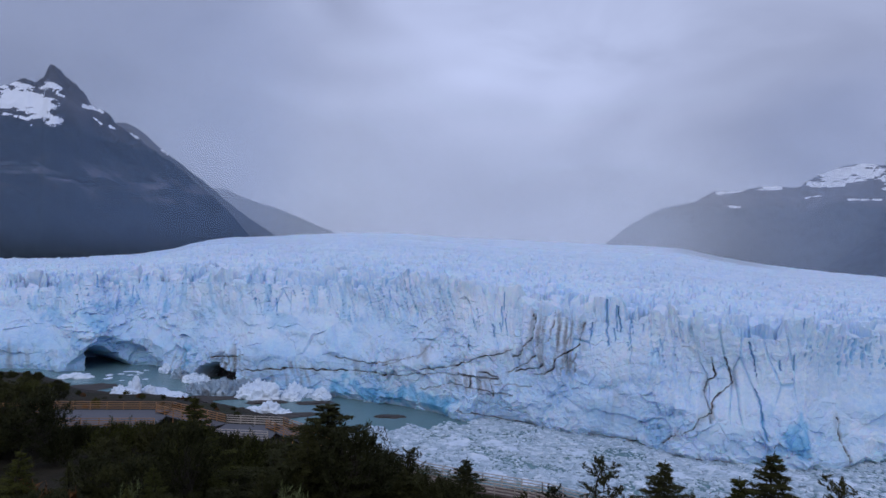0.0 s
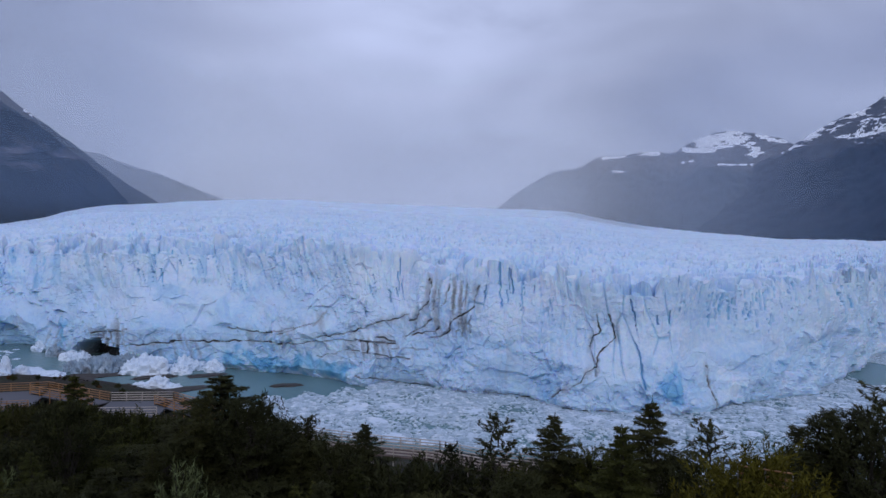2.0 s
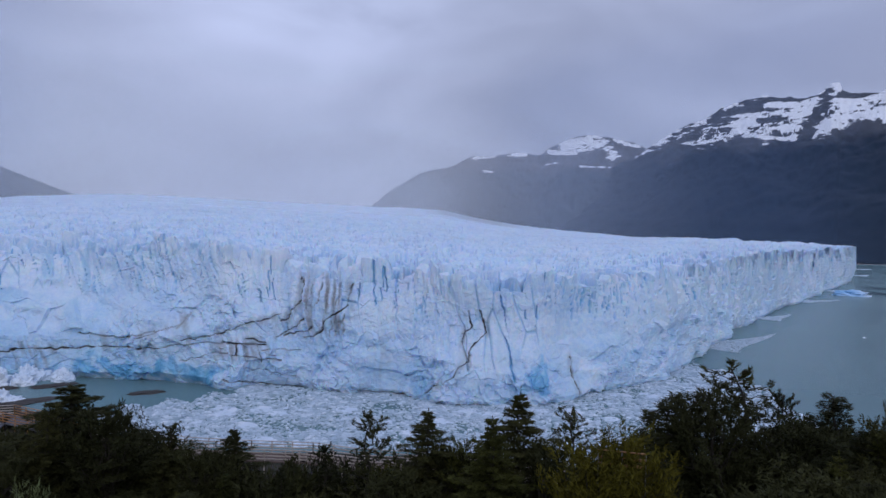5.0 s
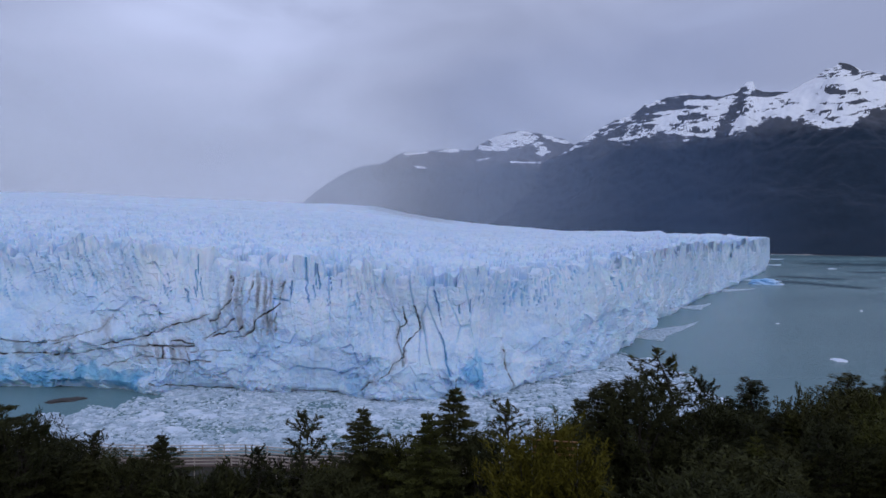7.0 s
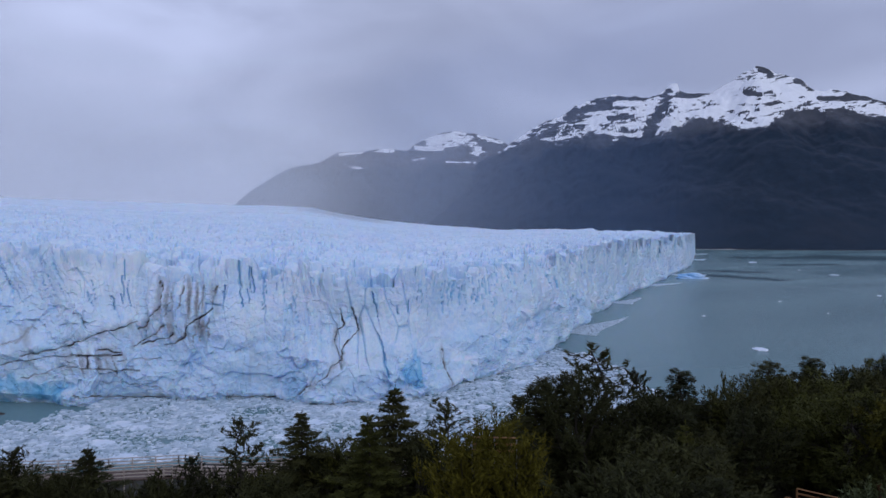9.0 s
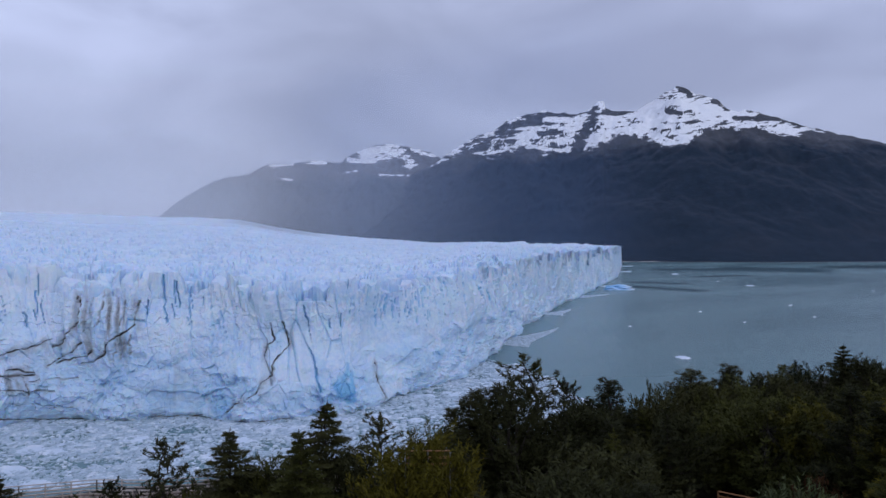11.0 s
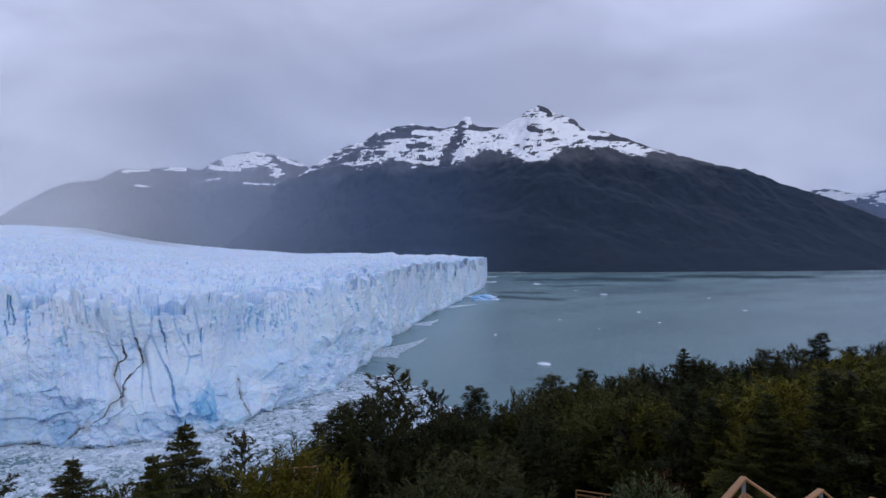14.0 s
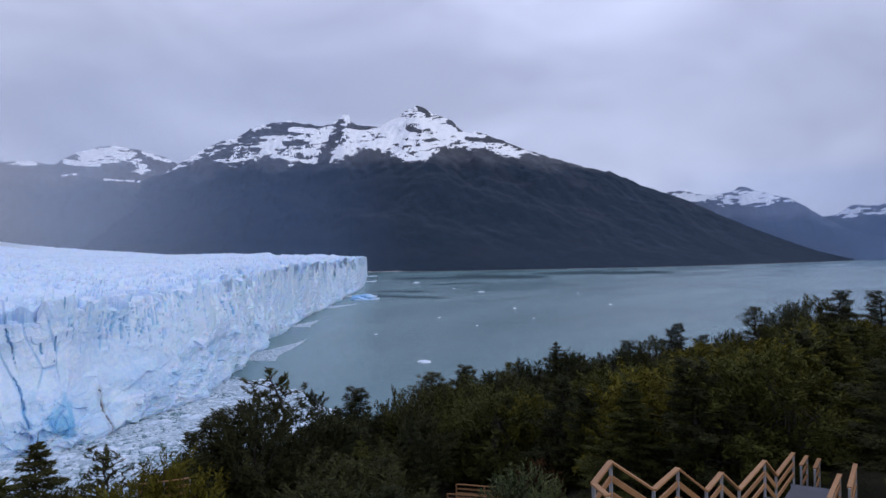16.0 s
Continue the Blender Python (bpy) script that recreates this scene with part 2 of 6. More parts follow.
def mat_plain(name, a, b, scale=3.0, rough=0.5, metal=0.0):
    m = Mat(name, rough, 0.5)
    m.b.inputs["Metallic"].default_value = metal
    m.color(m.mixc(m.noise(scale, 5, 0.6), a, b)).bump(m.noise(scale * 4, 4), 0.25, 0.02)
    return m.m


def mat_shingle():
    m = Mat("shore_gravel", 0.9, 0.3)
    c = m.mixc(m.noise(0.02, 5, 0.6), (0.30, 0.26, 0.23), (0.52, 0.48, 0.44))
    m.color(m.mixc(m.attr("dark_share"), c, m.mixc(m.noise(0.03, 5, 0.6), (0.07, 0.06, 0.055), (0.16, 0.13, 0.11)))).bump(m.noise(0.4, 4), 0.4, 0.3)
    return m.m


ICE, FLOE, WATER, GROUND, BARK = mat_ice(), mat_floe(), mat_water(), mat_ground(), mat_bark()
BERG_WHITE, BERG_BLUE = mat_big_ice("white_ice", (0.62, 0.73, 0.86)), mat_big_ice("blue_ice", (0.14, 0.45, 0.80))
SHINGLE = mat_shingle()
ROCK = mat_plain("shore_rock", (0.028, 0.025, 0.024), (0.075, 0.066, 0.06), 0.8, 0.85)
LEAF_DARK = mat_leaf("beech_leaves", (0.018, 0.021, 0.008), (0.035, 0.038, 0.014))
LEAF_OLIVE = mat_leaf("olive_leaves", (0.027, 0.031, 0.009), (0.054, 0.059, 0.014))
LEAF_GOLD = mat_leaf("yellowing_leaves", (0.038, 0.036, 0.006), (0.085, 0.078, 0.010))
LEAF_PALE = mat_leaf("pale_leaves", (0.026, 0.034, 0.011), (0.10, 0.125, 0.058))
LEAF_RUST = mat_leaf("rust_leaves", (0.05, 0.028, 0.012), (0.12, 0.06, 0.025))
RAIL_WOOD = mat_wood("orange_stained_wood", (0.29, 0.13, 0.045), (0.46, 0.25, 0.115))
RAIL_PALE = mat_wood("weathered_pale_wood", (0.44, 0.37, 0.32), (0.62, 0.54, 0.48))
DECK_BROWN = mat_wood("brown_deck_boards", (0.09, 0.06, 0.05), (0.17, 0.12, 0.10), 0.8)
STEEL = mat_plain("galvanised_steel", (0.36, 0.36, 0.37), (0.50, 0.50, 0.51), 5.0, 0.45, 0.6)
GRATING = mat_plain("grey_steel_grating", (0.075, 0.077, 0.092), (0.125, 0.127, 0.145), 12.0, 0.75, 0.0)
M_RIGHT = mat_mountain("right_mountain_cover", 560, 50, (0.006, 0.013, 0.023), (0.052, 0.054, 0.062), 0.495, 0.06, fields=True)
M_LEFT = mat_mountain("left_mountain_cover", 525, 40, (0.020, 0.028, 0.035), (0.065, 0.062, 0.065), 0.53, 0.4, 275, True)
# paler, bluer forest and rock here: distance haze put into the colours
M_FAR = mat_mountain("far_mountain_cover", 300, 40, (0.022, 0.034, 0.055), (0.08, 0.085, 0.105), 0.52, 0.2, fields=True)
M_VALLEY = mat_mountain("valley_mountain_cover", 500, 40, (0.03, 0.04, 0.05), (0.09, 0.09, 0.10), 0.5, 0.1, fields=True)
BERG_DIRTY = mat_dirty_ice()
MIST = mat_mist("low_cloud", 1.0)
# blue tint imitates distant air on sheets
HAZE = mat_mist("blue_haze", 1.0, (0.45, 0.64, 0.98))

# ---- builders ----


def mesh_of(name, verts, faces, mats=(), smooth=False, attrs=None):
    me = bpy.data.meshes.new(name)
    verts = np.asarray(verts, np.float32)
    faces = np.asarray(faces, np.int32)
    k = faces.shape[1]
    me.vertices.add(len(verts))
    me.vertices.foreach_set("co", verts.ravel())
    me.loops.add(faces.size)
    me.loops.foreach_set("vertex_index", faces.ravel())
    me.polygons.add(len(faces))
    me.polygons.foreach_set("loop_start", np.arange(0, faces.size, k, dtype=np.int32))
    me.polygons.foreach_set("use_smooth", np.full(len(faces), smooth))
    for key, val in (attrs or {}).items():
        a = me.attributes.new(key, "FLOAT", "POINT")
        a.data.foreach_set("value", np.asarray(val, np.float32).ravel())
    for mt in mats:
        me.materials.append(mt)
    me.update(calc_edges=True)
    me.validate()
    return me


def grid_faces(rows, cols):
    i = np.arange(rows * cols).reshape(rows, cols)
    return np.stack([i[:-1, :-1], i[:-1, 1:], i[1:, 1:], i[1:, :-1]], -1).reshape(-1, 4)


def part(name, data, material, parent, label=""):
    """One mesh (a bmesh or mesh data) as one object under a thing."""
    if isinstance(data, bmesh.types.BMesh):
        me = bpy.data.meshes.new(name)
        data.to_mesh(me)
        data.free()
        data = me
    if material and not data.materials:
        data.materials.append(material)
    ob = new(name, data)
    ob.parent = parent
    return tagged(ob, label) if label else ob


def thing(name, label, category, group="", kind="", at=None):
    ob = new(name)
    ob.empty_display_size = 0.1
    if at is not None:
        ob.matrix_basis = at
    return tagged(ob, label, category, group, kind)


def polar(az, r, z=0.0):
    return Vector((r * math.sin(radians(az)), r * math.cos(radians(az)), z))


def smooth01(x):
    x = np.clip(x, 0, 1)
    return x * x * (3 - 2 * x)


def hash01(i, j, k, salt=0):
    h = (i.astype(np.int64) * 73856093) ^ (j.astype(np.int64) * 19349663) ^ (k.astype(np.int64) * 83492791) ^ (salt * 2654435761)
    h = (h ^ (h >> 13)) * 1274126177 & 0x7FFFFFFF
    h = (h ^ (h >> 16)) * 668265263 & 0x7FFFFFFF
    return (h & 0xFFFFF) / 1048575.0


def vnoise(x, y, z=None, salt=0):
    """Smooth value noise in -1..1."""
    z = np.zeros_like(x) if z is None else z
    xi, yi, zi = np.floor(x), np.floor(y), np.floor(z)
    fx, fy, fz = (smooth01(v) for v in (x - xi, y - yi, z - zi))
    out = 0
    for a in (0, 1):
        for b in (0, 1):
            for c in (0, 1):
                w = (fx if a else 1 - fx) * (fy if b else 1 - fy) * (fz if c else 1 - fz)
                out = out + w * hash01(xi + a, yi + b, zi + c, salt)
    return out * 2 - 1


def fbm(x, y, z=None, octaves=4, salt=0, rough=0.5):
    out, amp, f = 0, 1.0, 1.0
    for o in range(octaves):
        out = out + amp * vnoise(x * f, y * f, None if z is None else z * f, salt + o)
        amp, f = amp * rough, f * 2.03
    return out


def cells(x, y, salt=0):
    """Nearest and second distance to jittered cell points, the nearest cell's three random values and the offset to its point."""
    xi, yi = np.floor(x), np.floor(y)
    f1, f2 = np.full(x.shape, 9.0), np.full(x.shape, 9.0)
    ra, rb, rc, ox, oy = (np.zeros(x.shape) for _ in range(5))
    zero = np.zeros_like(xi)
    for a in (-1, 0, 1):
        for b in (-1, 0, 1):
            u, v = xi + a, yi + b
            dx, dy = u + hash01(u, v, zero, salt) - x, v + hash01(u, v, zero, salt + 1) - y
            d = np.hypot(dx, dy)
            near = d < f1
            f2 = np.where(near, f1, np.minimum(f2, d))
            ra, rb, rc = (np.where(near, hash01(u, v, zero, salt + k), old) for k, old in ((2, ra), (3, rb), (4, rc)))
            ox, oy = np.where(near, dx, ox), np.where(near, dy, oy)
            f1 = np.where(near, d, f1)
    return f1, f2, ra, rb, rc, ox, oy


def line_of(points):
    """A smooth function through (x, y) points."""
    px, py = np.array(points, float).T

    def f(x):
        x = np.asarray(x, float)
        slope = np.gradient(py, px)
        i = np.clip(np.searchsorted(px, x) - 1, 0, len(px) - 2)
        h = px[i + 1] - px[i]
        t = np.clip((x - px[i]) / h, 0, 1)
        d = (py[i + 1] - py[i]) / h
        m0 = np.where(slope[i] * d > 0, np.sign(d) * np.minimum(abs(slope[i]), 2.5 * abs(d)), 0)
        m1 = np.where(slope[i + 1] * d > 0, np.sign(d) * np.minimum(abs(slope[i + 1]), 2.5 * abs(d)), 0)
        return (2 * t**3 - 3 * t**2 + 1) * py[i] + (t**3 - 2 * t**2 + t) * h * m0 + (-2 * t**3 + 3 * t**2) * py[i + 1] + (t**3 - t**2) * h * m1

    return f


# ---- the lie of the land, by bearing from the lookout (degrees) ----
EYE_Z = 60.0
front_r = line_of([(-75, 430), (-45, 420), (-36, 408), (-31, 396), (-27.7, 378), (-25.5, 392), (-23.8, 396), (-21.7, 372), (-17, 322), (-11.6, 307),
                   (-6.4, 289), (-0.7, 271), (2.3, 260), (5.1, 264), (10.7, 250), (16, 247), (21, 233), (24, 235), (28.9, 239), (31.4, 254), (35.2, 276),
                   (38.6, 312), (41, 380), (43.3, 479), (45.6, 602), (47.8, 780), (49.5, 968), (51.0, 1336), (51.2, 1780)])
crest_el = line_of([(-75, -2.6), (-33, -2.35), (-25, -1.75), (-17, -1.3), (-11, -1.34), (-6.4, -1.42), (-1.6, -1.25), (3.2, -1.9), (8.5, -3.1), (13, -3.05),
                    (17.2, -3.35), (22, -3.8), (26.6, -3.85), (31.4, -3.35), (36.2, -2.63), (41, -2.2), (45.5, -1.42), (49.9, -0.72), (51.2, -0.4)])
sky_el = line_of([(-75, -1.0), (-45, -0.75), (-33.4, -0.67), (-29.9, -0.54), (-26.2, -0.14), (-22.2, 0.46), (-20.1, 1.15), (-13.5, 2.0), (-4.1, 2.6), (0.7, 2.48),
                  (10.2, 2.3), (19.2, 2.1), (21.9, 1.6), (25.4, 1.05), (31, 0.5), (36.2, 0.17), (41, 0.13), (45.5, 0.0), (49.9, -0.25), (51.2, -0.33)])
sky_r = line_of([(-75, 1200), (-33, 1500), (-26, 1700), (-20, 2200), (-13.5, 2800), (0, 3000), (10, 3000), (19, 2900), (25.4, 2600), (36, 2300), (45.5, 2100), (51.2, 1950)])
slope_w = line_of([(-75, 55), (-25, 48), (-17, 46), (-5, 40), (3, 26), (8.5, 15), (24, 15), (31, 16), (38, 12), (44, 10), (51.2, 6)])

# ---- large structure: ground, water ----
shore_r = line_of([(-180, 900), (-90, 520), (-60, 430), (-34, 398), (-31, 388), (-28.8, 352), (-28, 336), (-24, 322), (-20, 303), (-14, 268), (-9, 225), (0, 190), (20, 180), (40, 178), (60, 185), (90, 240), (130, 500), (180, 900)])
brow_r = line_of([(-180, 300), (-60, 108), (-30, 102), (-20, 98), (-12, 86), (0, 62), (15, 57), (30, 58), (45, 74), (60, 100), (75, 118), (90, 140), (130, 260), (180, 300)])
brow_z = line_of([(-180, 75), (-90, 48), (-60, 41), (-30, 38.7), (-12, 38.8), (5, 38.8), (30, 38.6), (45, 38.6), (60, 40), (75, 43), (90, 47), (130, 66), (180, 75)])


def ground_z(az, r):
    """Height of the hillside at a bearing and range."""
    az, r = np.asarray(az, float), np.asarray(r, float)
    rb, zb, rs = brow_r(az), brow_z(az), shore_r(az)
    t = np.clip(r / rb, 0, 1)
    near = zb + (52.5 - zb) * (1 - t) ** 2.0 + 5.7 * np.exp(-((r / 5) ** 2))
    down = zb * (1 - np.clip((r - rb) / (rs - rb), 0, 1) ** 0.9)
    low = np.clip((r - rs) / 60, 0, 1)
    return np.where(r < rb, near, down) - 9 * low


def build_ground():
    az = np.concatenate([np.linspace(-100, 110, 300), np.linspace(112, 260, 60)])
    r = np.concatenate([[0.0], np.geomspace(3, 520, 130), np.geomspace(600, 4950, 14)])
    A, R = np.meshgrid(az, r)
    Aw = np.where(A > 180, A - 360, A)
    z = ground_z(Aw, R)
    x, y = R * np.sin(np.radians(A)), R * np.cos(np.radians(A))
    z = z + fbm(x / 14, y / 14, octaves=4, salt=5) * np.clip(R / 60, 0.1, 1.2) * 0.5 * (z > -6)
    v = np.stack([x, y, z], -1).reshape(-1, 3)
    me = mesh_of("ground", v, grid_faces(len(r), len(az))[:, ::-1], [GROUND], True)
    return tagged(new("ground", me), "dark brush-covered hillside running down to the lake", "ground", kind="structure")


def build_water():
    az = np.concatenate([np.linspace(-180, 46, 80)[:-1], np.linspace(46, 94, 240)[:-1], np.linspace(94, 180, 30)])
    r = np.concatenate([np.geomspace(60, 700, 20)[:-1], np.geomspace(700, 2300, 130)[:-1], np.geomspace(2300, 4960, 20)])
    A, R = np.meshgrid(az, r)
    dip = np.degrees(np.arctan2(EYE_Z, R))
    # smooth slicks that the wind has not ruffled
    slick = np.zeros_like(A)
    for a0, d0, a1, d1, wide in ((59, 2.0, 66, 2.05, 0.16), (54, 2.1, 60, 2.0, 0.08), (66, 1.75, 76, 1.7, 0.1), (51.8, 3.5, 57.5, 3.75, 0.10), (52, 3.15, 56, 3.2, 0.07), (57, 2.6, 61, 2.55, 0.05)):
        t = np.clip((A - a0) / (a1 - a0), 0, 1)
        mid = d0 + (d1 - d0) * t + 0.04 * vnoise(A * 1.3, R * 0, salt=511)
        slick = np.maximum(slick, np.exp(-(((dip - mid) / wide) ** 2)) * smooth01((A - a0 + 1.5) / 2.5) * smooth01((a1 + 1.5 - A) / 2.5))
    v = np.stack([R * np.sin(np.radians(A)), R * np.cos(np.radians(A)), np.zeros_like(R)], -1).reshape(-1, 3)
    me = mesh_of("water", v, grid_faces(len(r), len(az))[:, ::-1], [WATER], True, {"slick": slick})
    return tagged(new("water", me), "calm grey-green glacial lake water", "lake", kind="structure")


# ---- the glacier ----
# dirt bands and cracks in the face: bearing, height pairs with a width and a strength
BANDS = [
    ([(-13.1, 11.4), (-9.8, 11.7), (-5.1, 13.0)], 0.5, 1), ([(-8.9, 17.5), (-6.1, 16.3), (-3.5, 19.4)], 0.5, 0.8),
    ([(-17.1, 8.2), (-12.8, 11.0)], 0.5, 0.9), ([(-18.6, 12.3), (-16.2, 15.3)], 0.5, 0.9),
    ([(30.9, 14.9), (31.3, 8.6), (31.4, 0.0)], 0.5, 0.9), ([(-1.4, 25.6), (-1.9, 21.1)], 1.0, 0.6), ([(12.6, 1.0), (17.1, 0.5)], 0.4, 0.9),
    ([(7.9, 44.2), (8.0, 38.0), (8.1, 33.8), (7.9, 31.7), (7.3, 28.9), (6.8, 25.7), (6.3, 24.8)], 0.5, 1),
    ([(8.1, 33.8), (8.2, 30.4)], 0.4, 0.9),
]
BANDS += [
    ([(6.3, 27.2), (5.5, 26.5), (5.1, 25.2), (4.3, 24.6), (3.5, 23.8), (2.5, 21.9), (0.9, 19.5), (-1.5, 16.7)], 0.42, 0.95),
    ([(9.2, 44.0), (8.9, 36.1), (8.5, 28.8)], 0.35, 0.6),
    ([(9.7, 44.9), (9.7, 39.3), (9.4, 32.1)], 0.4, 0.75),
    ([(8.6, 43.3), (8.6, 31.9)], 0.4, 0.5),
    ([(12.1, 40.0), (11.8, 37.4), (11.7, 32.2), (11.2, 30.6), (10.5, 28.6), (10.0, 25.2), (9.7, 22.2), (9.0, 20.7), (8.0, 19.4)], 0.65, 1),
    ([(11.1, 40.5), (10.8, 32.2)], 0.4, 0.5),
]
BANDS += [
    ([(9.0, 24.3), (8.6, 22.3), (7.5, 21.2), (6.3, 18.7)], 0.42, 0.9),
    ([(8.2, 26.1), (7.7, 23.9), (6.9, 21.4), (5.9, 18.7)], 0.42, 0.85),
    ([(10.5, 28.2), (10.4, 20.4)], 0.5, 0.5),
    ([(10.8, 28.6), (10.7, 21.0)], 0.4, 0.5),
    ([(11.4, 29.2), (11.3, 22.3)], 0.5, 0.5),
    ([(0.3, 15.9), (2.3, 16.6), (4.2, 15.8), (5.0, 15.8)], 0.65, 1),
    ([(3.3, 17.9), (4.0, 17.7), (5.0, 16.4)], 0.5, 1),
    ([(2.7, 16.4), (2.8, 13.2)], 0.6, 0.9),
    ([(4.4, 15.5), (4.6, 10.1)], 0.5, 0.7),
]
BANDS += [
    ([(0.2, 14.8), (0.2, 11.0)], 0.4, 0.6),
    ([(0.7, 13.1), (2.8, 13.2), (3.8, 11.7), (6.3, 10.1)], 0.4, 0.75),
    ([(-5.0, 12.6), (-4.6, 12.6)], 0.7, 1),
    ([(-4.5, 12.8), (-2.9, 13.7), (-1.5, 15.3), (0.3, 16.2)], 0.35, 0.75),
    ([(-5.0, 16.6), (-4.0, 18.2), (-2.9, 20.0), (-2.2, 21.8)], 0.38, 0.85),
    ([(-1.7, 16.5), (0.4, 18.6)], 0.35, 0.75),
    ([(-1.2, 26.3), (-1.5, 23.4), (-2.2, 21.4)], 0.6, 0.5),
    ([(4.2, 14.2), (7.5, 13.9)], 0.35, 0.65),
    ([(3.6, 7.6), (7.5, 4.0)], 0.35, 0.4),
]
BANDS += [
    ([(-1.9, 8.5), (0.7, 13.1)], 0.35, 0.5),
    ([(1.5, 3.4), (3.0, 2.8), (4.8, 1.4), (5.4, 0.1), (7.5, 0.4)], 0.42, 0.9),
    ([(17.8, 0.0), (23.5, 0.5)], 0.4, 0.8),
    ([(22.0, 32.2), (22.3, 27.2), (21.8, 23.4), (21.6, 21.0)], 0.42, 1),
    ([(23.0, 32.1), (23.5, 28.0), (23.6, 24.5), (22.8, 21.4), (22.2, 18.7), (22.1, 15.1)], 0.5, 1),
    ([(22.1, 15.1), (21.6, 14.3), (21.1, 12.6), (20.4, 8.7), (19.7, 6.9), (19.0, 6.1), (18.3, 3.1)], 0.42, 0.9),
    ([(21.6, 21.0), (21.8, 17.8), (22.1, 15.6)], 0.38, 0.6),
]
BANDS += [
    ([(22.1, 12.4), (22.2, 17.8)], 1.0, 0.4),
    ([(24.6, 38.0), (24.9, 32.9), (25.3, 26.8)], 0.4, 0),
    ([(25.1, 23.4), (25.5, 19.2), (25.7, 13.6), (26.1, 8.3)], 0.5, 0),
    ([(26.8, 32.8), (27.0, 29.1)], 0.4, 0),
    ([(13.7, 45.6), (13.8, 40.4), (14.0, 33.1)], 0.42, 0),
    ([(12.7, 40.4), (12.6, 35.3)], 0.4, 0),
    ([(14.8, 43.5), (14.9, 37.2)], 0.4, 0),
    ([(7.3, 35.7), (7.3, 29.5)], 0.4, 0),
    ([(4.4, 36.5), (4.6, 31.3)], 0.4, 0),
]
# washed-out dirty streaks, and slabs of dense blue ice: bearing, height, half width, half height, strength
STAINS = [(9.6, 32, 11, 13, 0.6), (10.8, 26, 5, 5, 0.6), (3.0, 14, 18, 5, 0.45), (22.6, 24, 6, 12, 0.3), (-1.7, 23, 4, 6, 0.45), (-17.5, 11, 18, 8, 0.6), (-12, 8, 14, 6, 0.5), (-21, 8, 10, 8, 0.45), (14.5, 12, 6, 10, 0.2), (-33, 6, 16, 8, 0.4)]
# the low slabs at bearings -12 to -1 also paint the shelf's blue shade
SLABS_AND_SHADE = [(-6, 5.0, 28, 6.5, 0.95), (-12, 4, 14, 4.0, 0.6), (-1, 4.0, 13, 5.0, 1.0), (18, 5.5, 9, 5.5, 0.55), (23.5, 6, 6, 6, 0.4), (28.6, 9, 5.0, 6, 0.9), (27, 4, 4, 4, 0.6), (-27, 24, 10, 6, 0.75),
         (-22, 32, 6, 8, 0.7), (-30, 25, 8, 5, 0.65), (-20.6, 9, 4, 8, 0.85), (-28.3, 14, 7, 4, 0.6), (-24.5, 33, 5, 5, 0.6), (-13, 30, 8, 6, 0.5), (-9, 26, 6, 7, 0.45), (14, 6, 8, 4, 0.35), (36, 14, 9, 5, 0.5), (38.5, 20, 8, 5, 0.55), (-16, 30, 5, 7, 0.4), (26, 10, 3, 10, 0.4)]
# hollows at the foot: roof height by bearing, depth, strength of the dark colour
CAVES = [([(-29.4, 0), (-28.2, 9), (-26.6, 17.5), (-24.6, 14), (-22.4, 5), (-21.6, 0)], 5, 0.0), ([(-28.0, 0), (-27.6, 4), (-26.7, 11.5), (-26.0, 10.8), (-24.8, 4.5), (-24.1, 0)], 44, 0.0),
         ([(-20.0, 0), (-19.5, 8.5), (-18.0, 9.5), (-17.0, 8), (-16.2, 0)], 15, 0.95), ([(-21.2, 0), (-20.9, 6), (-20.4, 0)], 6, 0.3), ([(-15.6, 0), (-15.0, 5), (-14.2, 0)], 7, 0.6)]


wall_foot = line_of([(-75, 0.56), (-20, 0.58), (-5, 0.57), (2, 0.56), (6, 0.40), (11, 0.38), (16, 0.36), (20, 0.24), (26, 0.22), (29, 0.42), (36, 0.46), (41, 0.42), (46, 0.22), (51.2, 0.1)])
lean_of = line_of([(-75, 0.1), (-30, 0.12), (-12, 0.2), (-2, 0.3), (6, 0.12), (14, 0.06), (26, 0.12), (34, 0.05), (51.2, 0.0)])


def face_profile(v):
    """Set-back of the face, 0 at the foot to 1 at the crest, by the share of its height."""
    return np.interp(v, [0, 0.1, 0.28, 0.36, 0.58, 0.66, 0.95, 1.0], [0, 0.03, 0.10, 0.26, 0.58, 0.66, 0.90, 1.0])


def crest_of(az):
    rc = front_r(az) + slope_w(az)
    return rc, EYE_Z + rc * np.tan(np.radians(crest_el(az)))


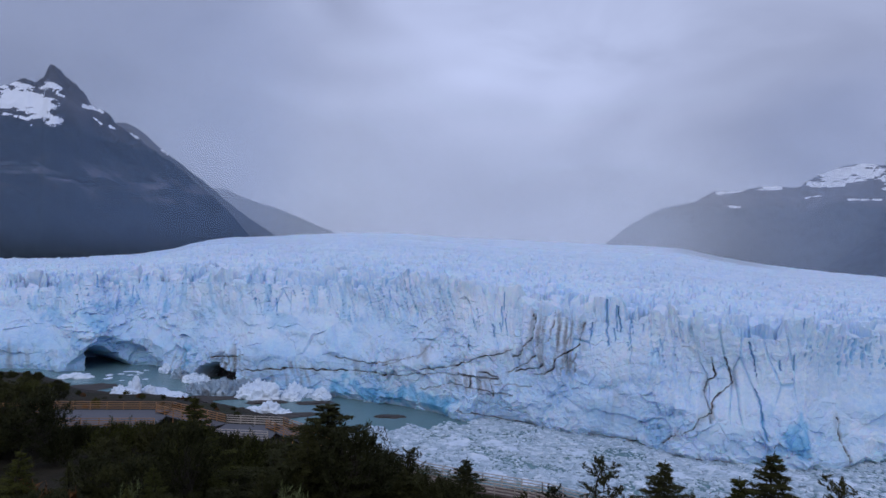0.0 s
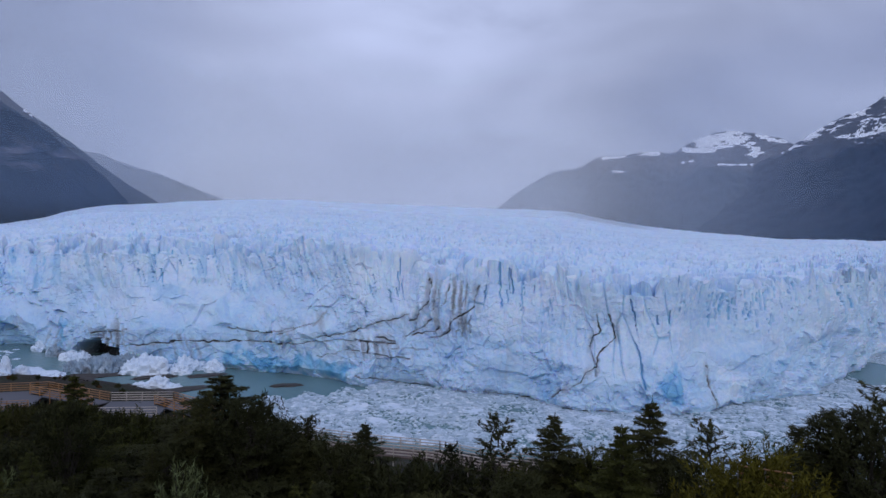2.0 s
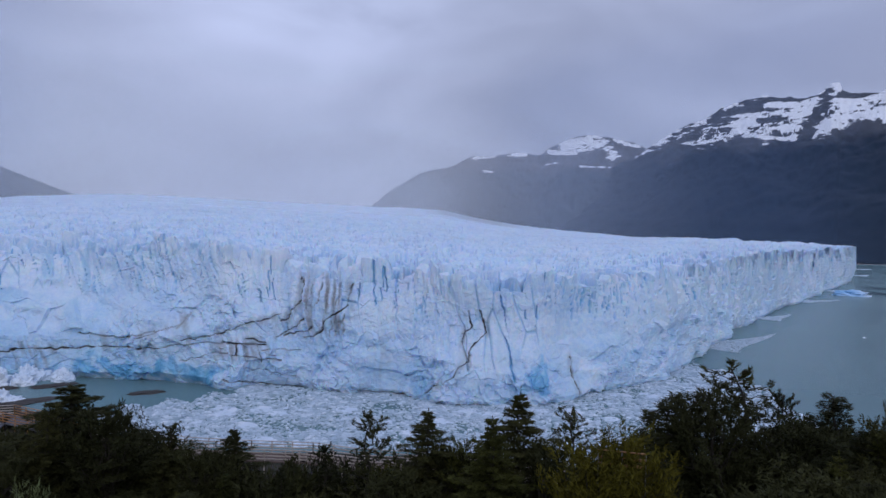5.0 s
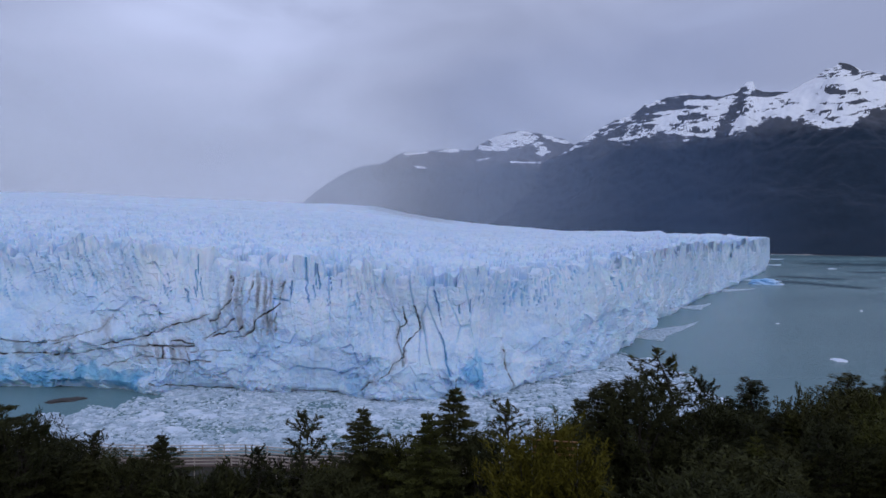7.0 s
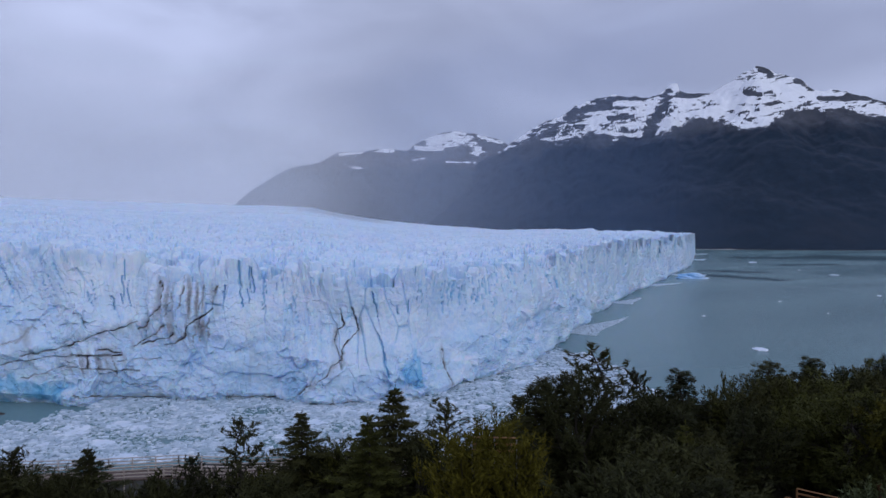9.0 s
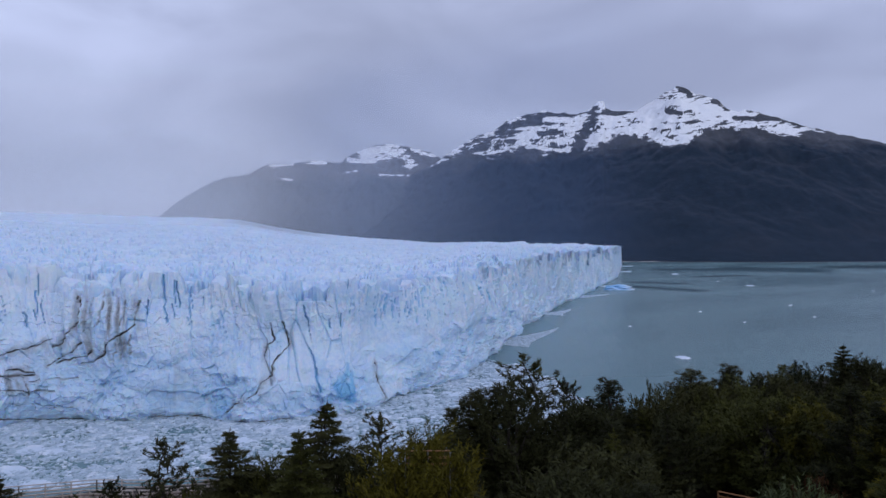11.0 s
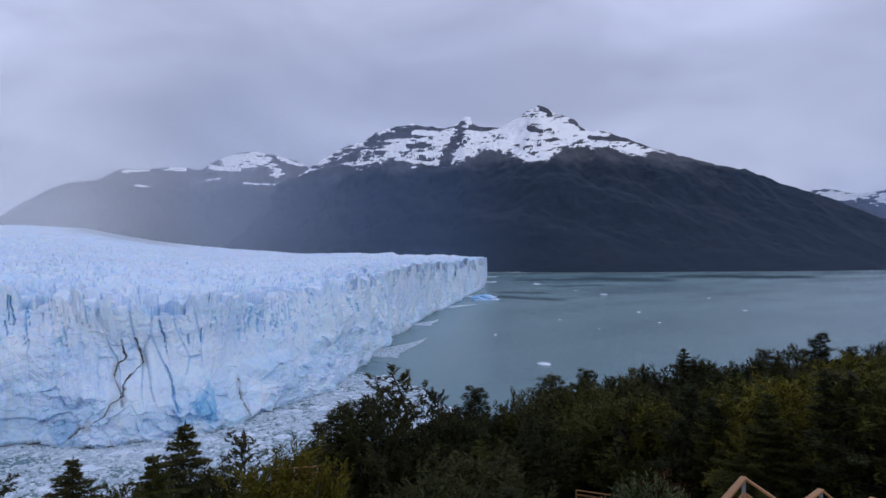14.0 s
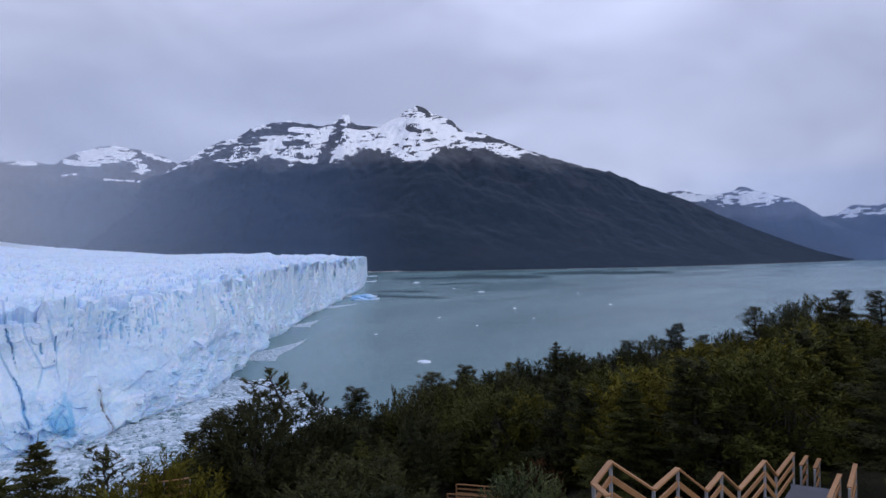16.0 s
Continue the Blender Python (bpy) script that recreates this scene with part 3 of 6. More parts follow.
def build_glacier():
    az = np.concatenate([np.linspace(-75, -35, 70)[:-1], np.linspace(-35, 40, 1000)[:-1], np.linspace(40, 51.2, 260)])
    fr = front_r(az)
    bx, by = fr * np.sin(np.radians(az)), fr * np.cos(np.radians(az))
    s = np.concatenate([[0], np.cumsum(np.hypot(np.diff(bx), np.diff(by)))])
    tx, ty = np.gradient(bx, s), np.gradient(by, s)
    k = np.ones(9) / 9
    tx, ty = (np.convolve(np.pad(q, 4, "edge"), k, "valid") for q in (tx, ty))
    ln = np.hypot(tx, ty)
    nx, ny = ty / ln, -tx / ln
    rx, ry = np.sin(np.radians(az)), np.cos(np.radians(az))
    rc, zc = crest_of(az)
    w = slope_w(az)

    # the face, from below the water line to the crest
    rows = 180
    v = np.linspace(-0.04, 1, rows)[:, None]
    S = np.broadcast_to(s, (rows, len(s)))
    Z = v * zc
    wob = fbm(S / 30, Z / 14, octaves=3, salt=11)
    sb = w * face_profile(np.clip(v + 0.10 * wob * np.clip(v * 4, 0, 1) * np.clip((1 - v) * 4, 0, 1), 0, 1))
    wx, wz = S + 1.3 * fbm(S / 9, Z / 9, octaves=2, salt=21), Z + 1.1 * fbm(S / 8, Z / 8, octaves=2, salt=31)
    f1, f2, ca, cb, cc, ox, oy = cells(wx / 12, wz / 9.5, 41)
    chunk = (ca - 0.5) * 1.4 + ox * (cb - 0.5) * 6 + oy * (cc - 0.38) * 4.4
    gap = smooth01((f2 - f1) / 0.10)
    g1, g2, da, db, dc, px, pz = cells(wx / 4.6, wz / 3.8, 51)
    chip = (da - 0.5) * 0.6 + px * (db - 0.5) * 3.8 + pz * (dc - 0.42) * 2.4
    k1, k2, ia, ib, ic, jx, jz = cells(wx / 1.9 + 9, wz / 1.6, 55)
    grain = (ia - 0.5) * 0.4 + jx * (ib - 0.5) * 2.0 + jz * (ic - 0.42) * 1.5
    # the sheer upper wall starts lower or higher along the front
    upper = smooth01((v - wall_foot(az) + 0.05 * wob) / 0.10)
    # leaning slabs and flutes of the upper wall
    lean = S + lean_of(az) * Z + 1.0 * fbm(S / 14, Z / 16, octaves=2, salt=61)
    h1, h2, ea, eb, ec, qx, qz = cells((lean + 2.5 * vnoise(S / 30, Z / 22, salt=73)) / 7.0, Z / 26 + 7, 71)
    slabs = (ea - 0.5) * 1.2 + qx * (eb - 0.5) * 2.4
    n1, n2, na, nb, nc, ax_, az2 = cells(lean / 2.4, Z / 9 + 3, 75)
    flute = ((na - 0.5) * 0.7 + ax_ * (nb - 0.5) * 1.3) * (0.35 + 0.65 * smooth01(vnoise(S / 17, Z / 15, salt=76) + 0.5))
    split = (1 - smooth01((h2 - h1) / (0.05 + 0.06 * eb))) * smooth01((vnoise(S / 9, Z / 12, salt=88) + 0.05) / 0.5)
    ribs = fbm(lean / 2.6, Z / 24, octaves=3, salt=81)
    rough = fbm(S / 1.6, Z / 1.5, octaves=3, salt=91)
    # rubbly stretches alternate with smooth walls
    rubble = 0.3 + 0.7 * smooth01((vnoise(S / 21, Z / 11, salt=18) + 0.5 * vnoise(S / 8, Z / 6, salt=19) + 0.2) / 0.4)
    calm = np.exp(-(((az - 31.5) / 3.6) ** 2)) * smooth01((v - 0.33) / 0.1)
    rubble = rubble * (1 - 0.75 * calm) * (1 - 0.3 * smooth01((az - 40) / 5))
    far_ = smooth01((az - 40) / 6)
    disp = (1 - 0.9 * upper) * (chunk * (0.45 + 0.55 * rubble) - 0.15 * (1 - gap)) + (1 - 0.62 * upper) * rubble * (chip + grain) + 0.16 * rough
    dirty_wall = np.exp(-(((az - 9.6) / 2.6) ** 2))
    disp = disp + upper * (1 - 0.8 * calm) * ((1 - 0.35 * far_) * slabs + (0.8 + 0.6 * dirty_wall) * flute + (0.3 + 0.9 * dirty_wall) * ribs - 0.7 * split)
    disp = disp + 2.8 * fbm(S / 45, Z / 30, octaves=2, salt=101) + (1 - 0.7 * upper) * 1.1 * fbm(S / 15, Z / 9, octaves=2, salt=103)
    # a shelf of clean ice undercut at the water
    disp = disp - (1.3 + 2.2 * np.exp(-(((az + 4) / 6) ** 2))) * np.clip(1 - Z / (2.2 + 1.6 * np.exp(-(((az + 3) / 5) ** 2))), 0, 1)
    crackd = np.zeros_like(S)
    bluec = np.zeros_like(S)
    dirt = np.zeros_like(S)
    for pts, wide, strength in BANDS:
        ps = np.interp([p[0] for p in pts], az, s)
        pz_ = np.array([p[1] for p in pts])
        near = (np.abs(S - ps.mean()) < np.ptp(ps) / 2 + 25)
        qs, qz_ = S + 0.35 * vnoise(S / 2.2, Z / 2.2, salt=7) + 0.3 * vnoise(S, Z, salt=27), Z + 0.5 * vnoise(S / 2.2, Z / 2.2, salt=8)
        d = np.full(S.shape, 99.0)
        for a in range(len(ps) - 1):
            ux, uz = ps[a + 1] - ps[a], pz_[a + 1] - pz_[a]
            t = np.clip(((qs - ps[a]) * ux + (qz_ - pz_[a]) * uz) / (ux * ux + uz * uz), 0, 1)
            d = np.minimum(d, np.hypot(qs - ps[a] - t * ux, qz_ - pz_[a] - t * uz))
        wide = 0.72 * wide
        line = np.clip(1.3 - d / (wide * np.clip(0.85 + 0.6 * vnoise(S / 2.8, Z / 2.8, salt=6), 0.4, 1.4)), 0, 1) * near
        if strength > 0:
            dirt = np.maximum(dirt, line * strength * np.clip(1.0 + 0.7 * vnoise(S / 4, Z / 4, salt=5), 0.45, 1))
            # meltwater drags the dirt down the ice below the band
            stain = np.clip(1 - d / (wide * 8), 0, 1) * near * smooth01((vnoise(S / 1.8, Z / 14, salt=9) + 0.1) / 0.7)
            dirt = np.maximum(dirt, 0.40 * stain * strength)
        else:
            bluec = np.maximum(bluec, line)
        crackd = np.maximum(crackd, line)
    disp = disp - 0.7 * crackd - 0.8 * bluec
    # short clean cracks that hang from the crest
    g = np.random.default_rng(17)
    slash = np.zeros_like(S)
    for _ in range(420):
        a0 = g.uniform(-35, 51) if g.random() < 0.6 else g.uniform(31, 51)
        if 20.5 < a0 < 26.5 or 6.0 < a0 < 14.0:
            continue
        s0, z0, wide = np.interp(a0, az, s), np.interp(a0, az, zc), g.uniform(0.12, 0.30) * max(1.0, float(front_r(a0)) / 380)
        top, ln_, tilt = z0 * g.uniform(0.74, 1.02), g.uniform(2.5, 9.5), float(lean_of(a0)) + g.uniform(-0.12, 0.16)
        cut = slice(*np.searchsorted(s, (s0 - 9 - 4 * wide, s0 + 9 + 4 * wide)))
        t = (top - Z[:, cut]) / ln_
        mid = s0 + tilt * (top - Z[:, cut]) + 0.55 * vnoise(Z[:, cut] / 3.5, np.full_like(t, a0 * 7.1), salt=77)
        slash[:, cut] = np.maximum(slash[:, cut], np.clip(1.3 - np.abs(S[:, cut] - mid) / (wide * (1.1 - 0.7 * t)), 0, 1) * (t > 0) * (t < 1))
    disp = disp - 1.1 * slash
    # streaks of silt washed down the wall
    for az_, z_, hw, hh, k_ in STAINS:
        m_ = smooth01(1.25 - np.hypot((S - np.interp(az_, az, s)) / hw, (Z - z_) / hh) + 0.3 * vnoise(S / 4, Z / 6, salt=4))
        dirt = np.maximum(dirt, k_ * m_ * smooth01((vnoise(lean / 1.1, Z / 18, salt=3) + 0.15) / 0.8))
    # the cave at the foot
    hole = np.zeros_like(S)
    for roof, c_deep, dark_share in CAVES:
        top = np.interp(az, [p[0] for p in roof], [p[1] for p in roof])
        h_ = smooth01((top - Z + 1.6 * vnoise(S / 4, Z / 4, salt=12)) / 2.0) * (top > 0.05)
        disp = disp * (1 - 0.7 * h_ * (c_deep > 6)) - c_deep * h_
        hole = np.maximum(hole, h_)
        # each hollow is coloured darker by its given strength
        dirt = np.maximum(dirt, dark_share * h_)
    # loose heights at the crest
    X, Y = bx + rx * sb + nx * disp, by + ry * sb + ny * disp

    def towers(x, y, r):
        a = 0.55 * x + 0.84 * y
        b = 0.84 * x - 0.55 * y
        a, b = a + 5 * fbm(x / 28, y / 28, octaves=2, salt=111), b + 5 * fbm(x / 26, y / 26, octaves=2, salt=121)
        t1, t2, ta, tb, tc, u1, u2 = cells(a / 9.0, b / 12.0, 131)
        m1, m2, ma, mb, mc, k1, k2 = cells(a / 5.6, b / 7.0, 141)
        crack = 1 - smooth01((t2 - t1) / 0.20)
        big = (ta - 0.5) * 7.5 + u1 * (tb - 0.5) * 9 + u2 * (tc - 0.5) * 9 - 5.0 * crack
        fine = 1 - smooth01((m2 - m1) / 0.22)
        small = (ma - 0.5) * 4.2 + k1 * (mb - 0.5) * 6 + k2 * (mc - 0.5) * 5 - 2.2 * fine * (ma < 0.6)
        small = small + 0.5 * fbm(x / 3.2, y / 3.2, octaves=2, salt=145)
        swell = 2.5 * fbm(x / 90, y / 90, octaves=2, salt=151)
        g = np.exp(-np.maximum(r - 1500, 0) / 900)
        # broken towers stand up along the far end of the front
        big = big + np.where((np.arctan2(x, y) > np.radians(43)) & (ta > 0.55), 11.0 * (ta - 0.55), 0)
        return big * g + small * np.exp(-np.maximum(r - 600, 0) / 700) + swell, np.clip(-big / 6 - 0.2, 0, 1) * 0.8 + 0.6 * fine * (ma < 0.45)

    tw, deep = towers(X, Y, np.hypot(X, Y))
    lift = smooth01((v - 0.91) / 0.09)
    Z = Z + lift * tw
    dense = np.clip(0.55 * upper * split + 0.25 * (1 - gap) * (1 - upper) * smooth01((vnoise(S / 25, Z / 12, salt=14) + 0.2) / 0.5), 0, 1)
    # paler and bluer patches, soft-edged, over the whole wall
    tint = smooth01((vnoise(S / 17, Z / 10, salt=28) + 0.6 * vnoise(S / 6, Z / 5, salt=29) + 0.35) / 0.9)
    dense = np.maximum(dense, (0.30 - 0.12 * upper) * tint)
    # blue slabs of clean ice low in the face
    slab = smooth01((vnoise(S / 26, Z / 9, salt=15) + 0.55 * vnoise(S / 7, Z / 4, salt=16) - 0.18) / 0.35) * smooth01((0.42 - v) / 0.15)
    dense = np.maximum(dense, 0.35 * slab)
    dense = np.maximum(dense, 0.30 * (1 - upper) * smooth01((da - 0.62) / 0.1) * smooth01((vnoise(S / 18, Z / 10, salt=25) + 0.3) / 0.5))
    dense = np.maximum(dense, (0.22 + 0.30 * smooth01((2 - az) / 10)) * upper * smooth01((vnoise(lean / 4.5, Z / 14, salt=33) + 0.5 * vnoise(lean / 1.7, Z / 8, salt=34) - 0.15) / 0.4))
    # dense ice patches, with the blue shade of the shelf coloured in
    for az_, z_, hw, hh, k_ in SLABS_AND_SHADE:
        m_ = smooth01(1.3 - np.hypot((S - np.interp(az_, az, s)) / hw, (Z - z_) / hh) + 0.6 * vnoise(S / 5, Z / 3.5, salt=2) + 0.35 * vnoise(S / 1.8, Z / 2.4, salt=22))
        dense = np.maximum(dense, k_ * m_)
    dense = np.maximum(dense, 0.22 * upper * smooth01((vnoise(lean / 2.6, Z / 11, salt=17) - 0.2) / 0.35))
    # denser tint low in the wall, fading towards the crest, stronger at the left
    old = smooth01((4 - az) / 12) * (0.55 + 0.45 * smooth01((vnoise(S / 13, Z / 8, salt=23) + 0.5 * vnoise(S / 4, Z / 4, salt=24) + 0.2) / 0.5))
    dense = np.maximum(dense, (0.09 + 0.24 * old + 0.12 * smooth01((30 - az) / 6) * smooth01((0.5 - v) / 0.25)) * smooth01((0.9 - v) / 0.3))
    dense = np.maximum(np.maximum(dense, 0.5 * hole), 0.95 * np.maximum(slash, bluec))

    # the ice field behind the crest
    back = 230
    q = np.linspace(0, 1, back + 1)[1:, None]
    q = q**1.75
    rk = sky_r(az)
    R = rc * (rk / rc) ** q
    el = crest_el(az) + (sky_el(az) - crest_el(az)) * q**0.8
    BZ = EYE_Z + R * np.tan(np.radians(el))
    fade = np.exp(-(R - rc) / 14.0)
    BX, BY = R * rx + nx * disp[-1] * fade, R * ry + ny * disp[-1] * fade
    bt, bdeep = towers(BX, BY, R)
    BZ = BZ + bt * (0.55 + 0.45 * np.exp(-(R - rc) / 45)) + smooth01((q - 0.55) / 0.4) * smooth01((az - 33) / 8) * 5.0 * fbm(BX / 45, BY / 45, octaves=3, salt=171)
    grit = np.clip(0.10 * (fbm(BX / 60, BY / 25, octaves=3, salt=161)), 0, 1) * (R > 420)
    # a band of rubble along the far margin
    moraine = smooth01((az - 17) / 3) * smooth01((28 - az) / 4) * smooth01((q - 0.90) / 0.05) * 0.30
    bdirt = np.maximum(grit, moraine)
    # blue crevasse ice, plus the blue shade between towers put into the colour
    bdense_shade = np.clip(0.85 * bdeep * np.exp(-(R - rc) / 700), 0, 1) + 0.10

    # the far side, down to the lake bed
    TX, TY = (rk + 160) * rx, (rk + 160) * ry
    TZ = np.full_like(TX, -4.0)
    vx = np.concatenate([X, BX, TX[None]]), np.concatenate([Y, BY, TY[None]]), np.concatenate([Z, BZ, TZ[None]])
    verts = np.stack(vx, -1)
    dense = np.concatenate([dense, bdense_shade, bdense_shade[-1:]])
    dirt = np.concatenate([dirt, bdirt, bdirt[-1:]])
    # close the open end with a wall
    endw = verts[:, -1:].copy()
    endw[:, :, 2] = -4
    endw[:, 0, 0] += 3
    verts = np.concatenate([verts, endw], 1)
    dense, dirt = np.concatenate([dense, dense[:, -1:]], 1), np.concatenate([dirt, dirt[:, -1:]], 1)
    root = thing("glacier", "wide pale blue glacier with a cracked ice cliff above the lake", "glacier")
    cols, nf = verts.shape[1], rows
    for name, a, b in (("ice_face", 0, nf), ("ice_field", nf - 1, verts.shape[0])):
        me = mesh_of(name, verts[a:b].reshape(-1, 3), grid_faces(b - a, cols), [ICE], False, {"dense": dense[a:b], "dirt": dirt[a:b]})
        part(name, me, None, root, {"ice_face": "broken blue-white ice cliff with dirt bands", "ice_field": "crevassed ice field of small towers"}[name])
    return root


# ---- mountains and cloud ----


def off_line(az, el, a0, e0, a1, e1):
    """Distance in degrees from a line on the mountainside."""
    ux, uy = a1 - a0, e1 - e0
    t = np.clip(((az - a0) * ux + (el - e0) * uy) / (ux * ux + uy * uy), 0, 1)
    return np.hypot(az - a0 - t * ux, el - e0 - t * uy)


def beds(az, el, salt):
    """Rock ledges: long, thin, slightly dipping."""
    return fbm(az * 0.9 + el * 0.5, el * 5.2 - az * 0.5, octaves=4, salt=salt, rough=0.6)


def strip_cover(az, el, strips, base, salt):
    """Snow lying in strips (ends and half width); negative is bare."""
    s = np.full(az.shape, base)
    for a0, e0, a1, e1, w in strips:
        s = np.maximum(s, 0.55 * np.clip(1.6 - 1.6 * off_line(az, el, a0, e0, a1, e1) / w, -3, 1))
    return s + 0.55 * beds(az, el, salt) + 0.42 * fbm(az * 3.1, el * 12 - az, octaves=3, salt=salt + 7) - 0.12


def snow_main(az, el):
    low = line_of([(33, 7.2), (35.5, 6.75), (38.4, 7.5), (40.8, 7.45), (43.2, 8.1), (45.6, 7.75), (48, 7.7), (49.6, 8.1), (51.5, 8.95), (52.7, 8.75), (55, 7.9), (56.4, 8.05), (57.7, 8.95), (59.5, 8.95), (61.7, 8.55), (63.8, 8.1), (65.9, 8.1), (66.8, 8.2), (68, 9.5)])(az)
    s = np.minimum(0.9 * (el - low) + 0.25 * fbm(az * 2.2, el * 4, octaves=3, salt=411), 0.30 + 0.45 * beds(az, el, 401) + 0.36 * fbm(az * 2.8 + el, el * 12 - az * 1.2, octaves=3, salt=408))
    for a0, e0, a1, e1, w, k in ((49.2, 10.9, 47.6, 7.9, 0.42, 0.75), (38.6, 8.2, 42.2, 9.1, 0.65, 0.6), (41.4, 9.95, 44.5, 10.2, 0.26, 0.9), (43.2, 10.7, 47.8, 10.8, 0.22, 0.9), (55.8, 12.4, 56.5, 11.8, 0.24, 1.0), (58.3, 11.1, 59.3, 10.45, 0.18, 1.0),
                             (44.5, 9.25, 45.8, 9.25, 0.2, 0.9), (50.0, 10.8, 51.9, 10.75, 0.26, 0.9), (59.8, 9.7, 61.8, 9.5, 0.16, 0.9), (61.6, 9.8, 66.5, 8.35, 0.24, 0.8), (54.8, 10.6, 55.8, 10.3, 0.16, 0.8), (35.5, 6.2, 38.4, 7.4, 0.3, 0.6)):
        s = s - k * np.clip(1.5 - off_line(az, el, a0, e0, a1, e1) / w, 0, 1)
    return s


def snow_valley(az, el):
    return strip_cover(az, el, ((29.6, 7.6, 32.4, 7.9, 0.62), (28.5, 7.05, 30.5, 7.0, 0.25), (33.2, 7.2, 33.7, 6.7, 0.38), (33.8, 8.05, 35.6, 7.5, 0.18), (22, 6.5, 23.8, 6.6, 0.13), (24.9, 6.85, 26.4, 6.85, 0.15),
                                (22.6, 5.5, 23.7, 5.4, 0.08), (27.2, 5.95, 29.2, 6.2, 0.09), (31, 5.9, 33.4, 5.85, 0.07)), -2.0, 421)


def snow_left(az, el):
    return strip_cover(az, el, ((-60, 10.6, -31.7, 10.75, 1.05), (-31.6, 9.85, -30.2, 9.6, 0.32), (-31.1, 12.2, -30.3, 12.0, 0.16), (-30.7, 11.5, -30.0, 11.4, 0.14), (-28.6, 10.9, -28.3, 10.7, 0.13), (-28.2, 10.85, -27.4, 10.6, 0.13),
                                (-27.9, 10.1, -27.4, 9.7, 0.1), (-26.8, 9.6, -26.4, 9.4, 0.1)), -2.0, 431)


def snow_far(az, el):
    return strip_cover(az, el, ((75.5, 4.5, 79.0, 4.15, 0.34), (79.5, 4.15, 83.6, 4.05, 0.42), (81.2, 4.6, 82.2, 4.6, 0.2), (84.0, 3.95, 85.2, 3.75, 0.14), (88.2, 2.6, 92, 2.75, 0.32), (93, 3.2, 110, 2.8, 0.3)), -2.0, 451)


def snow_middle(az, el):
    return strip_cover(az, el, ((-25.4, 9.2, -24.5, 8.7, 0.16), (-23.0, 8.2, -22.6, 7.9, 0.08)), -2.0, 441)


def build_mountain(name, label, ridge, foot_r, ridge_r, material, crag, salt, cols=420, rows=70, foot_z=-3.0, snow=None):
    """A range with a given skyline: ridge gives elevation by bearing, foot_r and ridge_r the ranges of its foot and ridge."""
    a0, a1 = ridge[0][0], ridge[-1][0]
    az = np.linspace(a0, a1, cols)
    el, fr_, rr = line_of(ridge)(az), line_of(foot_r)(az), line_of(ridge_r)(az)
    ztop = EYE_Z + rr * np.tan(np.radians(el))
    t = 1 - (1 - np.linspace(0, 1, rows)[:, None]) ** (1.5 if snow else 1.0)
    R = fr_ + (rr - fr_) * t
    x, y = R * np.sin(np.radians(az)), R * np.cos(np.radians(az))
    base = foot_z + (ztop - foot_z) * (0.92 * t + 0.08 * t * t)
    rel = np.clip((ztop - foot_z) / 500, 0.02, 1.4)
    gully = np.abs(fbm(x / 420, y / 420, octaves=5, salt=salt)) - 0.35
    fine = fbm(x / 90, y / 90, octaves=4, salt=salt + 9)
    high = 0.35 + 0.65 * smooth01((t - 0.45) / 0.3)
    z = base + crag * rel * (gully * 3.2 * high * np.sin(np.pi * np.clip(t, 0, 1)) + (0.25 + 0.45 * high) * fine * np.clip(t * 3, 0, 1) * (1 - 0.75 * smooth01((t - 0.86) / 0.14)))
    z = z + crag * rel * (0.34 if crag == 22 else 0.14) * fbm(x / 26, y / 26, octaves=3, salt=salt + 19) * smooth01((t - 0.55) / 0.3)
    z[0] = foot_z
    backs = []
    for k in (0.35, 1.0):
        rb = rr + 600 * k
        backs.append(np.stack([rb * np.sin(np.radians(az)), rb * np.cos(np.radians(az)), np.maximum(ztop * (1 - k) - 4 * k, -4)], -1))
    v = np.concatenate([np.stack([x, y, z], -1), np.stack(backs)])
    attrs = {}
    if snow:
        E = np.degrees(np.arctan2(z - EYE_Z, R))
        cover = snow(np.broadcast_to(az, E.shape), E)
        attrs["snow"] = np.concatenate([cover, cover[-1:], cover[-1:]])
    me = mesh_of(name, v.reshape(-1, 3), grid_faces(rows + 2, cols), [material], True, attrs)
    return tagged(new(name, me), label, "mountain", kind="structure")


def build_mist(name, label, radius, a0, a1, z0, z1, veil, material=None, cols=70, rows=30):
    az = np.linspace(a0, a1, cols)
    h = np.linspace(0, 1, rows)[:, None]
    A, H = np.meshgrid(az, h[:, 0])
    lean = radius(A) + 60 * H if callable(radius) else radius + 40 * np.sin(np.radians(A * 5)) + 200 * H
    v = np.stack([lean * np.sin(np.radians(A)), lean * np.cos(np.radians(A)), z0 + (z1 - z0) * H], -1)
    me = mesh_of(name, v.reshape(-1, 3), grid_faces(rows, cols), [material or MIST], True, {"veil": veil(A, H)})
    ob = new(name, me)
    ob.visible_shadow = False
    return tagged(ob, label, "low cloud", kind="structure")


